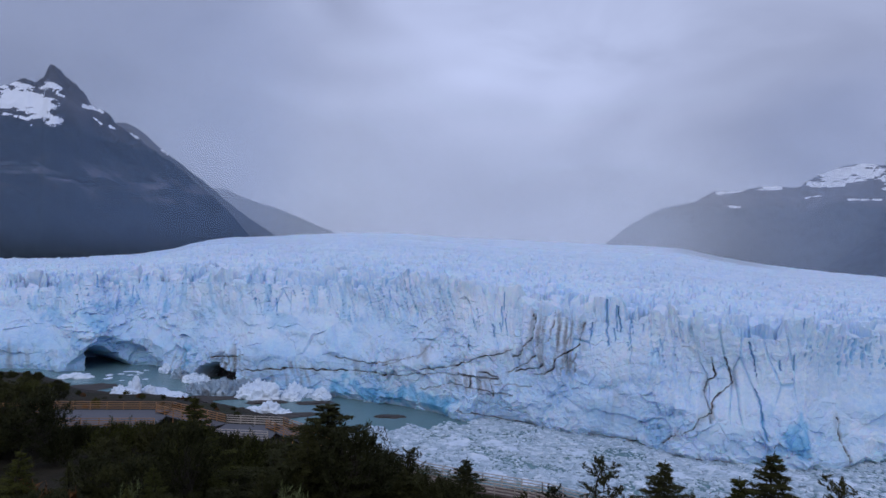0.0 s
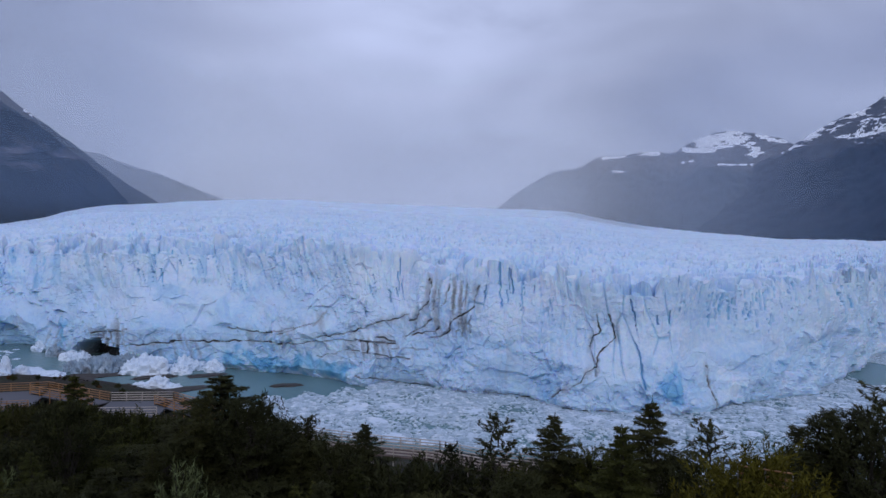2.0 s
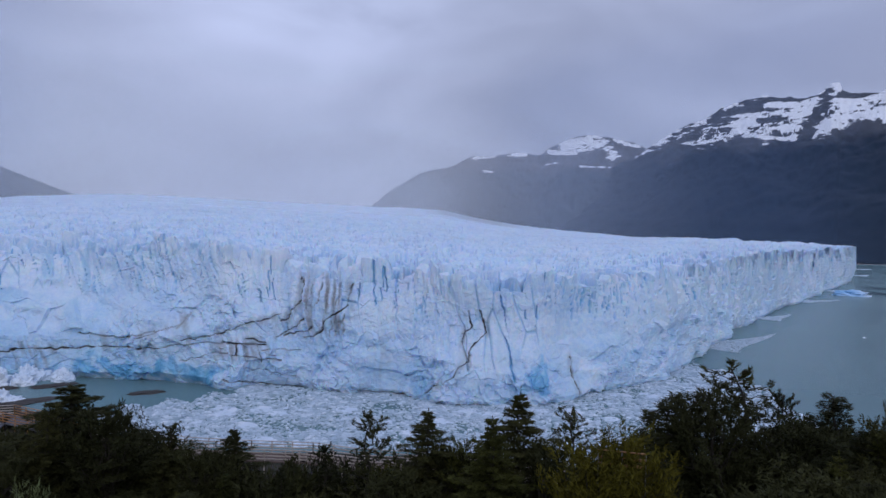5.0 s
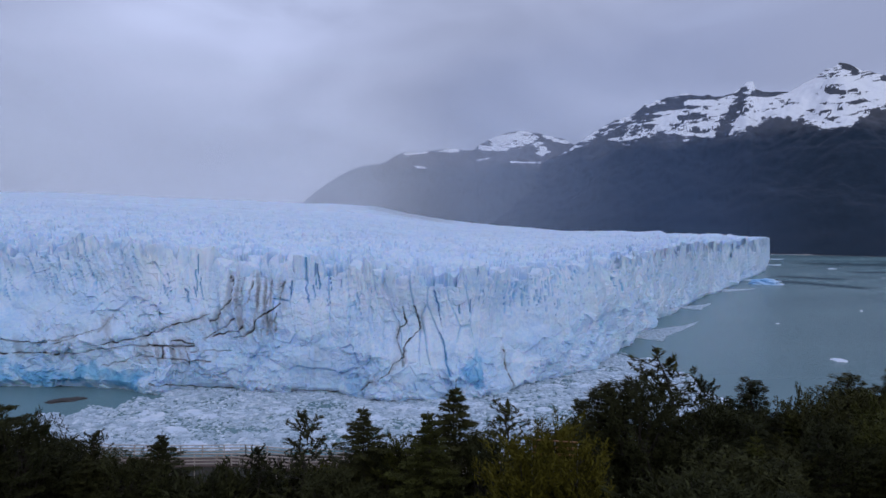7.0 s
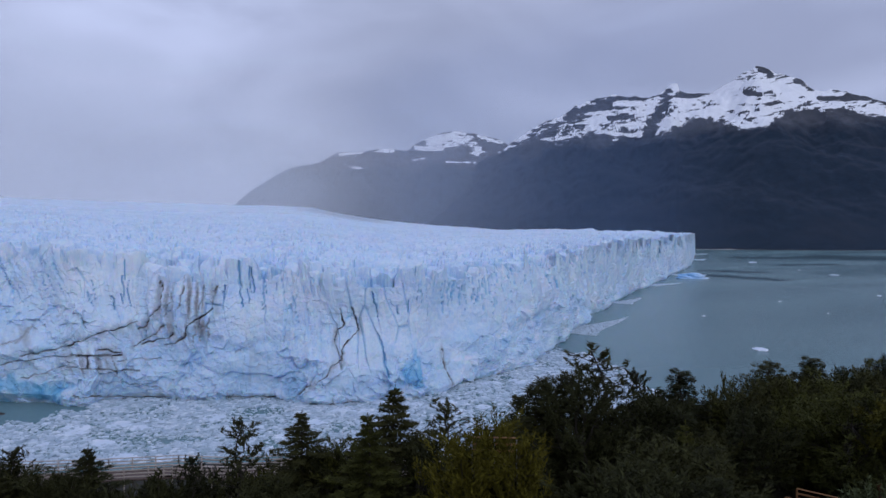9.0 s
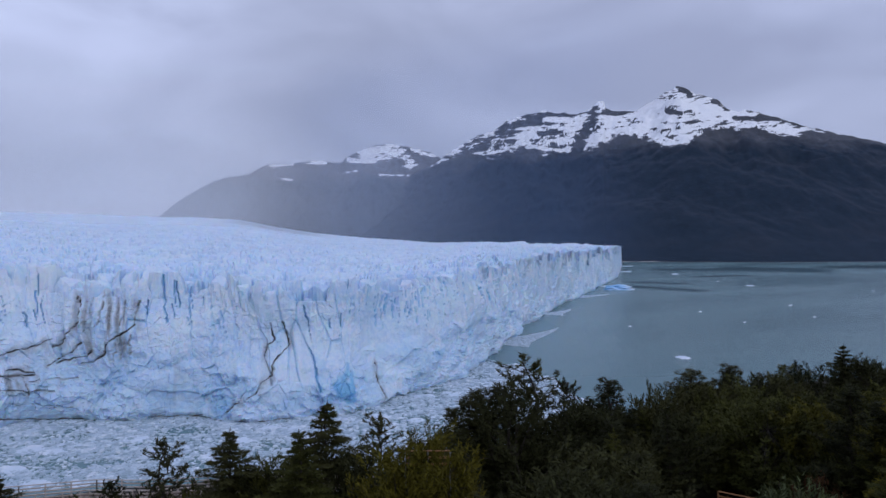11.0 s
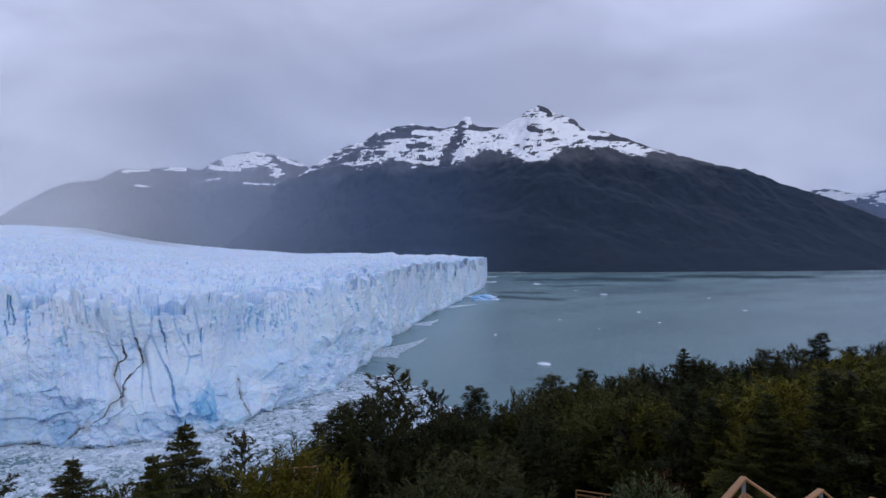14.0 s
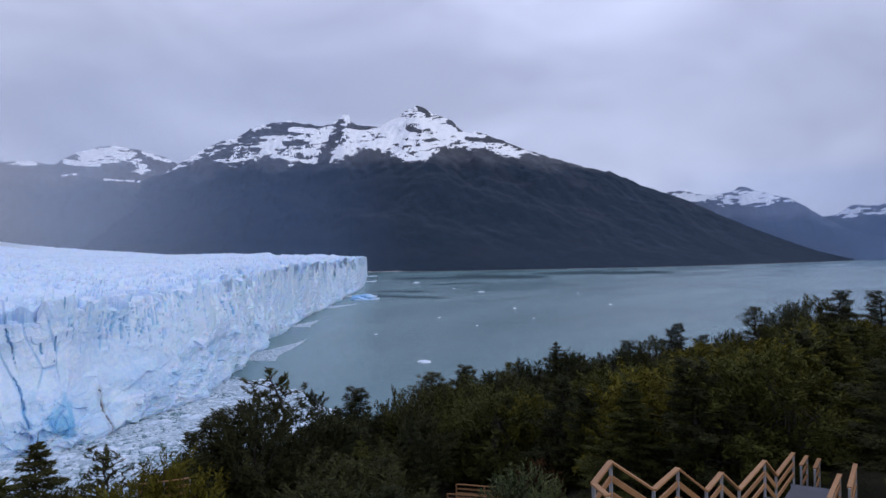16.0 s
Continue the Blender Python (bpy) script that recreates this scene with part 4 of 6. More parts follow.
def build_far_shore():
    """A thin beach of pale gravel along the foot of the mountain, with driftwood-brown stretches."""
    az = np.linspace(51.3, 90.5, 500)
    foot = line_of([(51.3, 2330), (60, 2330), (68, 2485), (75, 2680), (81, 3050), (86, 3600), (90.5, 4300)])(az)
    n = fbm(az * 1.3, az * 0, octaves=4, salt=521)
    rows = []
    for back, z in ((-8, -0.6), (0, 0.5), (26, 3.6), (60, 5.0)):
        rr = foot + back
        rows.append(np.stack([rr * np.sin(np.radians(az)), rr * np.cos(np.radians(az)), z * (0.6 + 0.5 * np.clip(n, -1, 1)) * (0.22 + 0.78 * smooth01((55 - az) / 2.5))], -1))
    me = mesh_of("far_shore", np.concatenate(rows), grid_faces(4, len(az)), [SHINGLE], True, {"dark_share": np.tile(smooth01((az - 53) / 2.5), 4)})
    tagged(new("far_shore", me), "thin pale gravel beach at the foot of the mountain", "shore", kind="structure")


build_ground()
build_water()
build_far_shore()
build_glacier()
build_mountain("mountain_right", "dark forested mountain with broken snow on its ridge above the lake",
               [(25.5, -0.4), (27.5, 1.2), (30.5, 3.7), (33.0, 5.6), (35.5, 6.75), (37.5, 8.1), (39.4, 9.2), (41.1, 9.75), (41.6, 10.15), (43.2, 10.65), (44.9, 11.0), (46.6, 10.9), (48.0, 10.8), (48.9, 11.25), (49.4, 11.62), (49.8, 11.6), (50.0, 11.0), (52.0, 10.75), (53.6, 11.4),
                (55.2, 12.2), (55.7, 12.35), (56.8, 11.85), (58.6, 11.1), (59.5, 10.3), (60.6, 10.2), (61.9, 9.8), (65.0, 8.6), (67.8, 7.65), (69.4, 7.15), (71.7, 6.55), (74.4, 5.3), (77, 4.3), (79.5, 3.1), (83.1, 1.44), (86.9, -0.1), (89.2, -0.75)],
               [(25.5, 3100), (33, 2900), (45, 2500), (51.5, 2340), (60, 2340), (68, 2500), (75, 2700), (81, 3080), (86, 3650), (89.2, 4270)],
               [(25.5, 4050), (33, 4000), (50, 3900), (60, 3750), (75, 3850), (84, 4100), (89.2, 4300)], M_RIGHT, 26, 201, 1000, 150, snow=snow_main)
build_mountain("mountain_left", "steep dark mountain with snow patches under its rocky summit",
               [(-62, 8), (-45, 10.0), (-38, 11.2), (-33.9, 11.55), (-32.4, 11.9), (-31.3, 12.3), (-30.95, 13.25), (-30.6, 13.45), (-29.95, 12.9), (-29.0, 12.3), (-28.2, 11.25), (-27.8, 10.75), (-27.3, 10.6), (-26.3, 9.9), (-24.5, 8.7), (-21.2, 6.4), (-18.1, 3.95), (-15.5, 1.2)],
               [(-62, 1500), (-33, 1750), (-22, 2050), (-15.5, 2450)], [(-62, 2600), (-30, 2650), (-15.5, 2620)], M_LEFT, 22, 231, 700, 110, snow=snow_left)
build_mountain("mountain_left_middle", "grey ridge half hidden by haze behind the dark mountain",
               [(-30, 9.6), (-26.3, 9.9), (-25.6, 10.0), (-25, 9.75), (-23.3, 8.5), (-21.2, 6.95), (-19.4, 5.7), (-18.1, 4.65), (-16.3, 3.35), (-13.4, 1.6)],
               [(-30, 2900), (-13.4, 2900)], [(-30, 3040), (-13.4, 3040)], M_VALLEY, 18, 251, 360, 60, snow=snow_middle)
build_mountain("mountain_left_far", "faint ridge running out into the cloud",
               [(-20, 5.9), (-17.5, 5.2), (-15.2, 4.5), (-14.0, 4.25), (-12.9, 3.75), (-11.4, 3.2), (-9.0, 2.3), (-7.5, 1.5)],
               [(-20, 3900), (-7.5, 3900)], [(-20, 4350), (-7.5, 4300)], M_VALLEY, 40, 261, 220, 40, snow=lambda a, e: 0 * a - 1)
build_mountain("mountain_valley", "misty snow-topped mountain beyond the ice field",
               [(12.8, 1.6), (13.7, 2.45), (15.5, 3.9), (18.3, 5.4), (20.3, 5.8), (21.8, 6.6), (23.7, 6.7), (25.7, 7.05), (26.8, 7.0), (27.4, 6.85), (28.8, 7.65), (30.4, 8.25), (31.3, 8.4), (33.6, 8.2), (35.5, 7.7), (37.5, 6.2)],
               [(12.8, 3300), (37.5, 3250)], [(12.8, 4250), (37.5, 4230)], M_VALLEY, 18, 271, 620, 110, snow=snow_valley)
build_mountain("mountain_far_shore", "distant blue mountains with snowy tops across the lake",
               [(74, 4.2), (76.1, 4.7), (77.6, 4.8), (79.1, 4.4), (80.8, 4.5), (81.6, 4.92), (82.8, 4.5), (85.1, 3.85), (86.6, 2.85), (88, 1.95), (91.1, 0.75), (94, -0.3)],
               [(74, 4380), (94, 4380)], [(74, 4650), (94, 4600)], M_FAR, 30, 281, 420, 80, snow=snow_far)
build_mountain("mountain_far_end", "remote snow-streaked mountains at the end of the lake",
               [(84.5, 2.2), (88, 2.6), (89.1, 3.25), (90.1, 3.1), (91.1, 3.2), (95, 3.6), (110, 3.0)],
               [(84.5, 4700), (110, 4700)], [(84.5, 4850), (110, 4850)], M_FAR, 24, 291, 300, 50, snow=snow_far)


def bump_at(a, c, w):
    return np.exp(-(((a - c) / w) ** 2))


# every sheet of cloud is thin; together they thicken towards the valley head
THIN = 0.245
beyond_ice = line_of([(-24, 3040), (10, 3080), (20, 2990), (25, 2820), (36, 2520), (45, 2290), (52, 2120), (100, 2120)])
build_mist("cloud_valley", "pale cloud filling the valley head", 3150, -34, 27, 90, 1100,
           lambda A, H: THIN * smooth01((A + 34) / 18) * smooth01((27 - A) / 10) * smooth01((1 - H) * 1.6))
build_mist("cloud_far", "cloud hanging behind the left ridges", 3500, -36, 0, 60, 1400,
           lambda A, H: THIN * smooth01((A + 36) / 12) * smooth01((0 - A) / 8) * smooth01((1 - H) * 2))
build_mist("cloud_back", "cloud resting on the far left ridge", 3650, -28, 0, 60, 1000,
           lambda A, H: THIN * smooth01((A + 28) / 8) * smooth01((0 - A) / 8) * smooth01((1 - H) * 2))
build_mist("cloud_veil", "thin cloud veil at the valley head", lambda A: beyond_ice(A) + 110, 2, 36, 0, 900,
           lambda A, H: THIN * smooth01((A - 2) / 8) * (1 - smooth01((A - 18) / 18)) * smooth01((1 - H) * 1.5))
build_mist("cloud_left", "thin haze before the far ridges", 2850, -40, 5, 60, 1300,
           lambda A, H: THIN * (0.75 + 0.25 * smooth01((A + 24) / 10)) * smooth01((1 - H) * 2.2) * smooth01((A + 40) / 14) * smooth01((5 - A) / 14))
build_mist("cloud_drift", "thin cloud drifting before the valley mountains", beyond_ice, -10, 54, 0, 1000,
           lambda A, H: THIN * smooth01((A + 10) / 12) * (1 - smooth01((A - 24) / 22)) * smooth01((1 - H) * 1.8))
build_mist("cloud_bank", "thin cloud bank before the valley mountains", lambda A: beyond_ice(A) + 60, -4, 50, 0, 800,
           lambda A, H: THIN * smooth01((A + 4) / 12) * (1 - smooth01((A - 22) / 20)) * smooth01((1 - H) * 1.5))
build_mist("cloud_low", "low cloud lying on the head of the ice field", lambda A: 2050 + 0 * A, -8, 26, 60, 330,
           lambda A, H: THIN * smooth01((A + 8) / 10) * smooth01((26 - A) / 10) * smooth01(H / 0.3) * smooth01((1 - H) / 0.55))
# blue-tinted sheets added to imitate the haze of distance
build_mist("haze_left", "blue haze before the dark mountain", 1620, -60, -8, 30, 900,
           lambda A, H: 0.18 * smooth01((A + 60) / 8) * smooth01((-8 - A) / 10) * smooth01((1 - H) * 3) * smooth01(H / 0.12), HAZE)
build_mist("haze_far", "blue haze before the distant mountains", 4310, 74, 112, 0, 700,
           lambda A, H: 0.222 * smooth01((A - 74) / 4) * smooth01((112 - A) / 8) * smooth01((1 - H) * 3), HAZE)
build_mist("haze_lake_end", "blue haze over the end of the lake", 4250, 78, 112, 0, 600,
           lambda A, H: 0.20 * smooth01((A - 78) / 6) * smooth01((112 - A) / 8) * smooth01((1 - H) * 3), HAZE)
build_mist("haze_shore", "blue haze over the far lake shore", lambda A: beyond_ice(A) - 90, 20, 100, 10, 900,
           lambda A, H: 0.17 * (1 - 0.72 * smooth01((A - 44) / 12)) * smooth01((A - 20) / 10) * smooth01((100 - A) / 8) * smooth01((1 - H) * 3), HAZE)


# ---- floating and fallen ice, rocks ----
def chunk_mesh(name, seed, material, flat=0.6, rough=0.35, detail=2, smooth=False):
    """A broken block about one metre across with facets and a flat underside."""
    bm = bmesh.new()
    bmesh.ops.create_icosphere(bm, subdivisions=detail, radius=0.5)
    o = Vector((seed * 3.7, seed * 1.3, seed * 2.1))
    for v in bm.verts:
        q = v.co.normalized()
        crag = sum((0.45 - 1.6 * abs(noise.noise(q * 1.7 * 2**k + o))) / 1.8**k for k in range(5))
        cell = noise.voronoi(q * 2.6 + o)[0]
        v.co = q * 0.5 * (1 + rough * crag + rough * 0.7 * (cell[1] - cell[0] - 0.25))
        v.co.z *= flat
        if v.co.z < -0.12:
            v.co.z = -0.12
    me = bpy.data.meshes.new(name)
    bm.to_mesh(me)
    bm.free()
    for p in me.polygons:
        p.use_smooth = smooth
    me.materials.append(material)
    return me


def block(name, label, category, mesh, az, r, sx, sy, sz, turn=0.0, z=0.0, group=""):
    ob = new(name, mesh)
    ob.matrix_basis = Matrix.Translation(polar(az, r, z)) @ Matrix.Rotation(radians(turn), 4, "Z") @ Matrix.Diagonal((sx, sy, sz, 1))
    return tagged(ob, label, category, group)


rng = random.Random(7)
WHITE_CHUNKS = [chunk_mesh("ice_chunk", 3 + k, BERG_WHITE, 0.8, 0.38, 4) for k in range(4)]
DIRTY_CHUNKS = [chunk_mesh("dirty_chunk", 60 + k, BERG_DIRTY, 0.8, 0.42, 4) for k in range(3)]
BLUE_CHUNK = chunk_mesh("blue_ice_chunk", 21, BERG_BLUE, 0.5, 0.45, 4)
FLAT_FLOES = [chunk_mesh("flat_floe", 30 + k, BERG_WHITE, 0.35, 0.4, 3) for k in range(4)]
ROCKS = [chunk_mesh("rock", 40 + k, ROCK, 0.6, 0.5, 3) for k in range(4)]

block("iceberg", "blue iceberg floating beside the ice cliff", "iceberg", BLUE_CHUNK, 51.0, 905, 16, 32, 24, 40)
for az_, r_, s_ in ((56.0, 375, 9.5), (55.4, 1400, 18), (60.9, 1045, 14), (63.7, 733, 5), (71.6, 792, 5), (65.3, 624, 3), (57.3, 633, 3.5), (51.9, 508, 3), (58.6, 1150, 5), (69, 1000, 4), (60.5, 560, 2.5)):
    block("drifting_floe", "small white floe adrift on open water", "ice floe", rng.choice(FLAT_FLOES), az_, r_, s_ * 0.7, s_, s_ * 0.22 + 0.4, -az_ + rng.uniform(-20, 20), group="drifting floes")
# bearing, range, width, depth, height, chunk, label
HEAPS = [
    (-14.0, 272, 9, 7, 11, 0, "peaked white ice heap stranded on dark rocks"), (-12.9, 271, 7, 5, 4.5, 1, "low white ice slab beside a heap"), (-15.2, 271, 6, 5, 5, 2, "low white ice slab beside a heap"),
    (-14.2, 299, 12, 9, 16, 3, "tall broken ice heap fallen before the cliff"), (-12.3, 297, 8, 7, 9, 0, "broken white ice heap before the cliff"), (-15.6, 303, 10, 9, 12, 1, "broken white ice heap before the cliff"),
    (-22.9, 316, 13, 20, 5.5, 2, "flat white ice bank stranded on the shore"), (-21.6, 306, 12, 14, 4.5, 0, "flat white ice bank stranded on the shore"), (-24.2, 300, 5, 5, 16, 3, "upright ice spire stranded on the shore"),
    (-25.2, 300, 6, 5, 8, 1, "jagged ice block stranded on the shore"), (-24.7, 296, 8, 5, 5, 2, "jagged ice block stranded on the shore"), (-23.2, 304, 6, 5, 9, 0, "jagged ice block stranded on the shore"), (-28.2, 366, 14, 7, 6, 1, "jagged ice block stranded on the shore")]
for az_, r_, sx, sy, sz, c_, lab in HEAPS:
    block("ice_mound", lab, "ice block", WHITE_CHUNKS[c_], az_, r_, sx, sy, sz, -az_ + rng.uniform(-12, 12), max(0.0, float(ground_z(az_, r_))) - 0.4, "fallen ice")
for k in range(9):
    az_ = -19.9 + 0.58 * k + rng.uniform(-0.2, 0.2)
    s_ = rng.uniform(6, 9)
    block("dirty_ice_block", "grey ice block smeared with rock dirt", "ice block", rng.choice(DIRTY_CHUNKS), az_, 312 + rng.uniform(-4, 6), s_, s_, s_ * rng.uniform(1.5, 2.1), rng.uniform(0, 360), -0.4, "fallen ice")
for k in range(24):
    az_ = rng.uniform(-22.0, -9.5)
    s_ = rng.uniform(4, 9)
    block("ice_block", "cracked ice block fallen at the cliff foot", "ice block", rng.choice(WHITE_CHUNKS if az_ > -16 or rng.random() < 0.6 else DIRTY_CHUNKS), az_, float(front_r(az_)) - rng.uniform(0, 9), s_, s_, s_ * rng.uniform(0.9, 2.0), rng.uniform(0, 360), -0.4, "fallen ice")
for az_, r_, s_ in ((-4.0, 266, 12), (-15.0, 268, 16), (-13.0, 267, 20), (-11.4, 268, 14), (-16.5, 303, 16), (-18.8, 303, 20), (-14.2, 292, 16), (-22.4, 305, 18), (-25.6, 318, 26), (-27.8, 338, 30), (-10.4, 290, 14)):
    block("shore_rock", "low dark wet rock at the water's edge", "rock", rng.choice(ROCKS), az_, r_, s_, s_ * 0.45, 1.6, -az_ + rng.uniform(-15, 15), group="shore rocks")
for k in range(30):
    az_ = rng.uniform(-30, -10)
    r_ = float(shore_r(az_)) - rng.uniform(2, 30)
    s_ = rng.uniform(2, 6)
    block("shore_rock", "low dark wet rock at the water's edge", "rock", rng.choice(ROCKS), az_, r_, s_, s_ * 0.7, s_ * 0.5, rng.uniform(0, 360), float(ground_z(az_, r_)) - 0.1, "shore rocks")
for k in range(16):
    az_ = rng.uniform(-27.2, -23.0)
    s_ = rng.uniform(1.2, 3.6)
    block("drifting_floe", "small white floe adrift on open water", "ice floe", rng.choice(FLAT_FLOES), az_, rng.uniform(352, 385), s_, s_, 0.7, rng.uniform(0, 360), group="drifting floes")

pack_near = line_of([(-9, 200), (40, 176), (56, 176)])
pack_far = line_of([(-9, 238), (-5, 246), (0, 254), (2.3, 262), (6, 300), (39.5, 400), (40.3, 357), (43.5, 325), (48.9, 252), (53, 190)])


def inside_pack(az, r):
    return (r > pack_near(az)) & (r < np.minimum(pack_far(az) + 5 * np.sin(az * 2.1), front_r(az) + 5.0))


def build_pack():
    """Brash ice: a carpet of small plates, joined; the larger floes are things of their own."""
    g = np.random.default_rng(3)
    n = 110000
    az, r = g.uniform(-8, 53, n), np.sqrt(g.uniform(172**2, 380**2, n))
    keep = inside_pack(az, r)
    az, r = az[keep], r[keep]
    x, y = r * np.sin(np.radians(az)), r * np.cos(np.radians(az))
    dens = fbm(x / 16, y / 16, octaves=3, salt=301)
    size = 0.45 + 1.1 * g.power(0.55, len(x)) * (1 + 0.5 * dens)
    keep = g.uniform(0, 1, len(x)) < np.clip(0.8 + 0.5 * dens, 0.25, 1)
    x, y, size = x[keep][:26000], y[keep][:26000], np.clip(size[keep][:26000] * 1.2, 0.3, 2.7)
    # loose tongues of brash along the foot of the far cliff
    for a0, r0, a1, r1, wide, n_ in ((41.6, 400, 46.3, 492, 15, 2600), (45.4, 574, 47.2, 630, 11, 900), (47.6, 770, 50.3, 822, 12, 1200), (49.4, 960, 50.6, 1010, 14, 300), (51.0, 1480, 52.0, 1530, 26, 400), (51.1, 1850, 52.2, 1880, 30, 300)):
        p0, p1 = polar(a0, r0), polar(a1, r1)
        t = 1 - np.sqrt(g.uniform(0, 1, n_))
        d = (p1 - p0).normalized()
        w = g.uniform(-1, 1, n_) * wide * (1 - t) ** 1.4 + 0.10 * wide * np.sin(t * 7)
        ln = (p1 - p0).length
        x, y = np.append(x, p0.x + d.x * t * ln - d.y * w), np.append(y, p0.y + d.y * t * ln + d.x * w)
        size = np.append(size, g.uniform(0.4, 1.25, n_) * r0 / 450)
    k, m = 6, len(x)
    ang = np.sort(g.uniform(0, 2 * np.pi, (m, k)), 1)
    rad = size[:, None] * g.uniform(0.55, 1.1, (m, k))
    squash = g.uniform(0.5, 1, (m, 1))
    turn = g.uniform(0, np.pi, (m, 1))
    ex, ey = rad * np.cos(ang), rad * np.sin(ang) * squash
    px, py = ex * np.cos(turn) - ey * np.sin(turn), ex * np.sin(turn) + ey * np.cos(turn)
    top = g.uniform(0.04, 0.30, (m, 1)) * np.clip(size[:, None], 0.5, 2)
    tilt = g.uniform(-0.10, 0.10, (m, 2))
    zt = top + tilt[:, :1] * px + tilt[:, 1:] * py
    low = np.stack([x[:, None] + px * 1.08, y[:, None] + py * 1.08, np.full_like(px, -0.12)], -1)
    high = np.stack([x[:, None] + px * 0.9, y[:, None] + py * 0.9, zt], -1)
    mid = np.stack([x, y, top[:, 0] * 1.35], -1)[:, None]
    v = np.concatenate([low, high, mid], 1)
    i = np.arange(k)
    j = (i + 1) % k
    tri = np.concatenate([np.stack([i, j, k + j], -1), np.stack([i, k + j, k + i], -1), np.stack([k + i, k + j, np.full(k, 2 * k)], -1)])
    f = (tri[None] + (np.arange(m) * (2 * k + 1))[:, None, None]).reshape(-1, 3)
    me = mesh_of("brash_ice", v.reshape(-1, 3), f, [FLOE])
    tagged(new("brash_ice", me), "dense carpet of broken white brash ice on the water", "brash ice", kind="stuff")


build_pack()
made = 0
while made < 170:
    az_, r_ = rng.uniform(-7, 50), math.sqrt(rng.uniform(180**2, 340**2))
    if not bool(inside_pack(np.float64(az_), np.float64(r_))):
        continue
    s_ = rng.choice((2.0, 2.4, 2.8, 3.4, 4.2, 5.5, 8.5))
    block("ice_floe", "flat broken floe of white ice among brash", "ice floe", rng.choice(FLAT_FLOES), az_, r_, s_ * rng.uniform(0.6, 1.0), s_, 0.9 + s_ * 0.16, rng.uniform(0, 360), group="ice floes")
    made += 1

# ---- trees and shrubs ----


class Sprig:
    """Collects tapered wood and small leaves for one plant."""

    def __init__(self, seed):
        self.g = random.Random(seed)
        self.wv, self.wf, self.lv = [], [], []

    def limb(self, pts, r0, r1, n=4):
        base = len(self.wv)
        for a, p in enumerate(pts):
            d = (pts[min(a + 1, len(pts) - 1)] - pts[max(a - 1, 0)]).normalized()
            u = d.orthogonal().normalized()
            w = d.cross(u)
            rr = r0 + (r1 - r0) * a / (len(pts) - 1)
            for q in range(n):
                t = 2 * math.pi * q / n
                self.wv.append(p + (u * math.cos(t) + w * math.sin(t)) * rr)
        for a in range(len(pts) - 1):
            for q in range(n):
                i, j = base + a * n + q, base + a * n + (q + 1) % n
                self.wf.append((i, j, j + n, i + n))

    def leaf(self, p, size, along=None):
        """A twiglet with its leaves: long and narrow, roughly along its branch."""
        g = self.g
        d = Vector((g.gauss(0, 1), g.gauss(0, 1), g.gauss(0, 0.5)))
        d = (d * 0.55 + along if along is not None else d).normalized()
        e = d.cross(Vector((g.gauss(0, 0.6), g.gauss(0, 0.6), 1))).normalized()
        a, b = d * size * 1.25, e * size * 0.36
        self.lv += [p - a - b * 0.6, p + a, p - a * 0.4 + b]

    def spray(self, a, b, wide, count, size, droop=0.0, thick=0.12):
        """Twiglets along a branch, in a flat fan."""
        g = self.g
        d = b - a
        side = d.cross(Vector((0, 0, 1))).normalized()
        ahead = d.normalized()
        for _ in range(int(count * 1.25)):
            t = g.random() ** 0.7
            u = g.uniform(-1, 1)
            w = wide * (1.0 - 0.55 * t) * u
            p = a + d * t + side * w + Vector((0, 0, -droop * w * w / max(wide, 0.01) + g.gauss(0, thick)))
            self.leaf(p, size * g.uniform(0.6, 1.3), ahead + side * u * 0.9)

    def meshes(self, name, leaf_mat):
        wood = mesh_of(name + "_wood", [tuple(v) for v in self.wv], self.wf, [BARK], True)
        lv = np.array([tuple(v) for v in self.lv])
        leaves = mesh_of(name + "_leaves", lv, np.arange(len(lv)).reshape(-1, 3), [leaf_mat])
        return wood, leaves


def crooked(g, a, b, steps, wander):
    pts = [a.lerp(b, k / steps) for k in range(steps + 1)]
    return [p + Vector((g.gauss(0, wander), g.gauss(0, wander), g.gauss(0, wander * 0.4))) * (0 if k == 0 else 1) for k, p in enumerate(pts)]


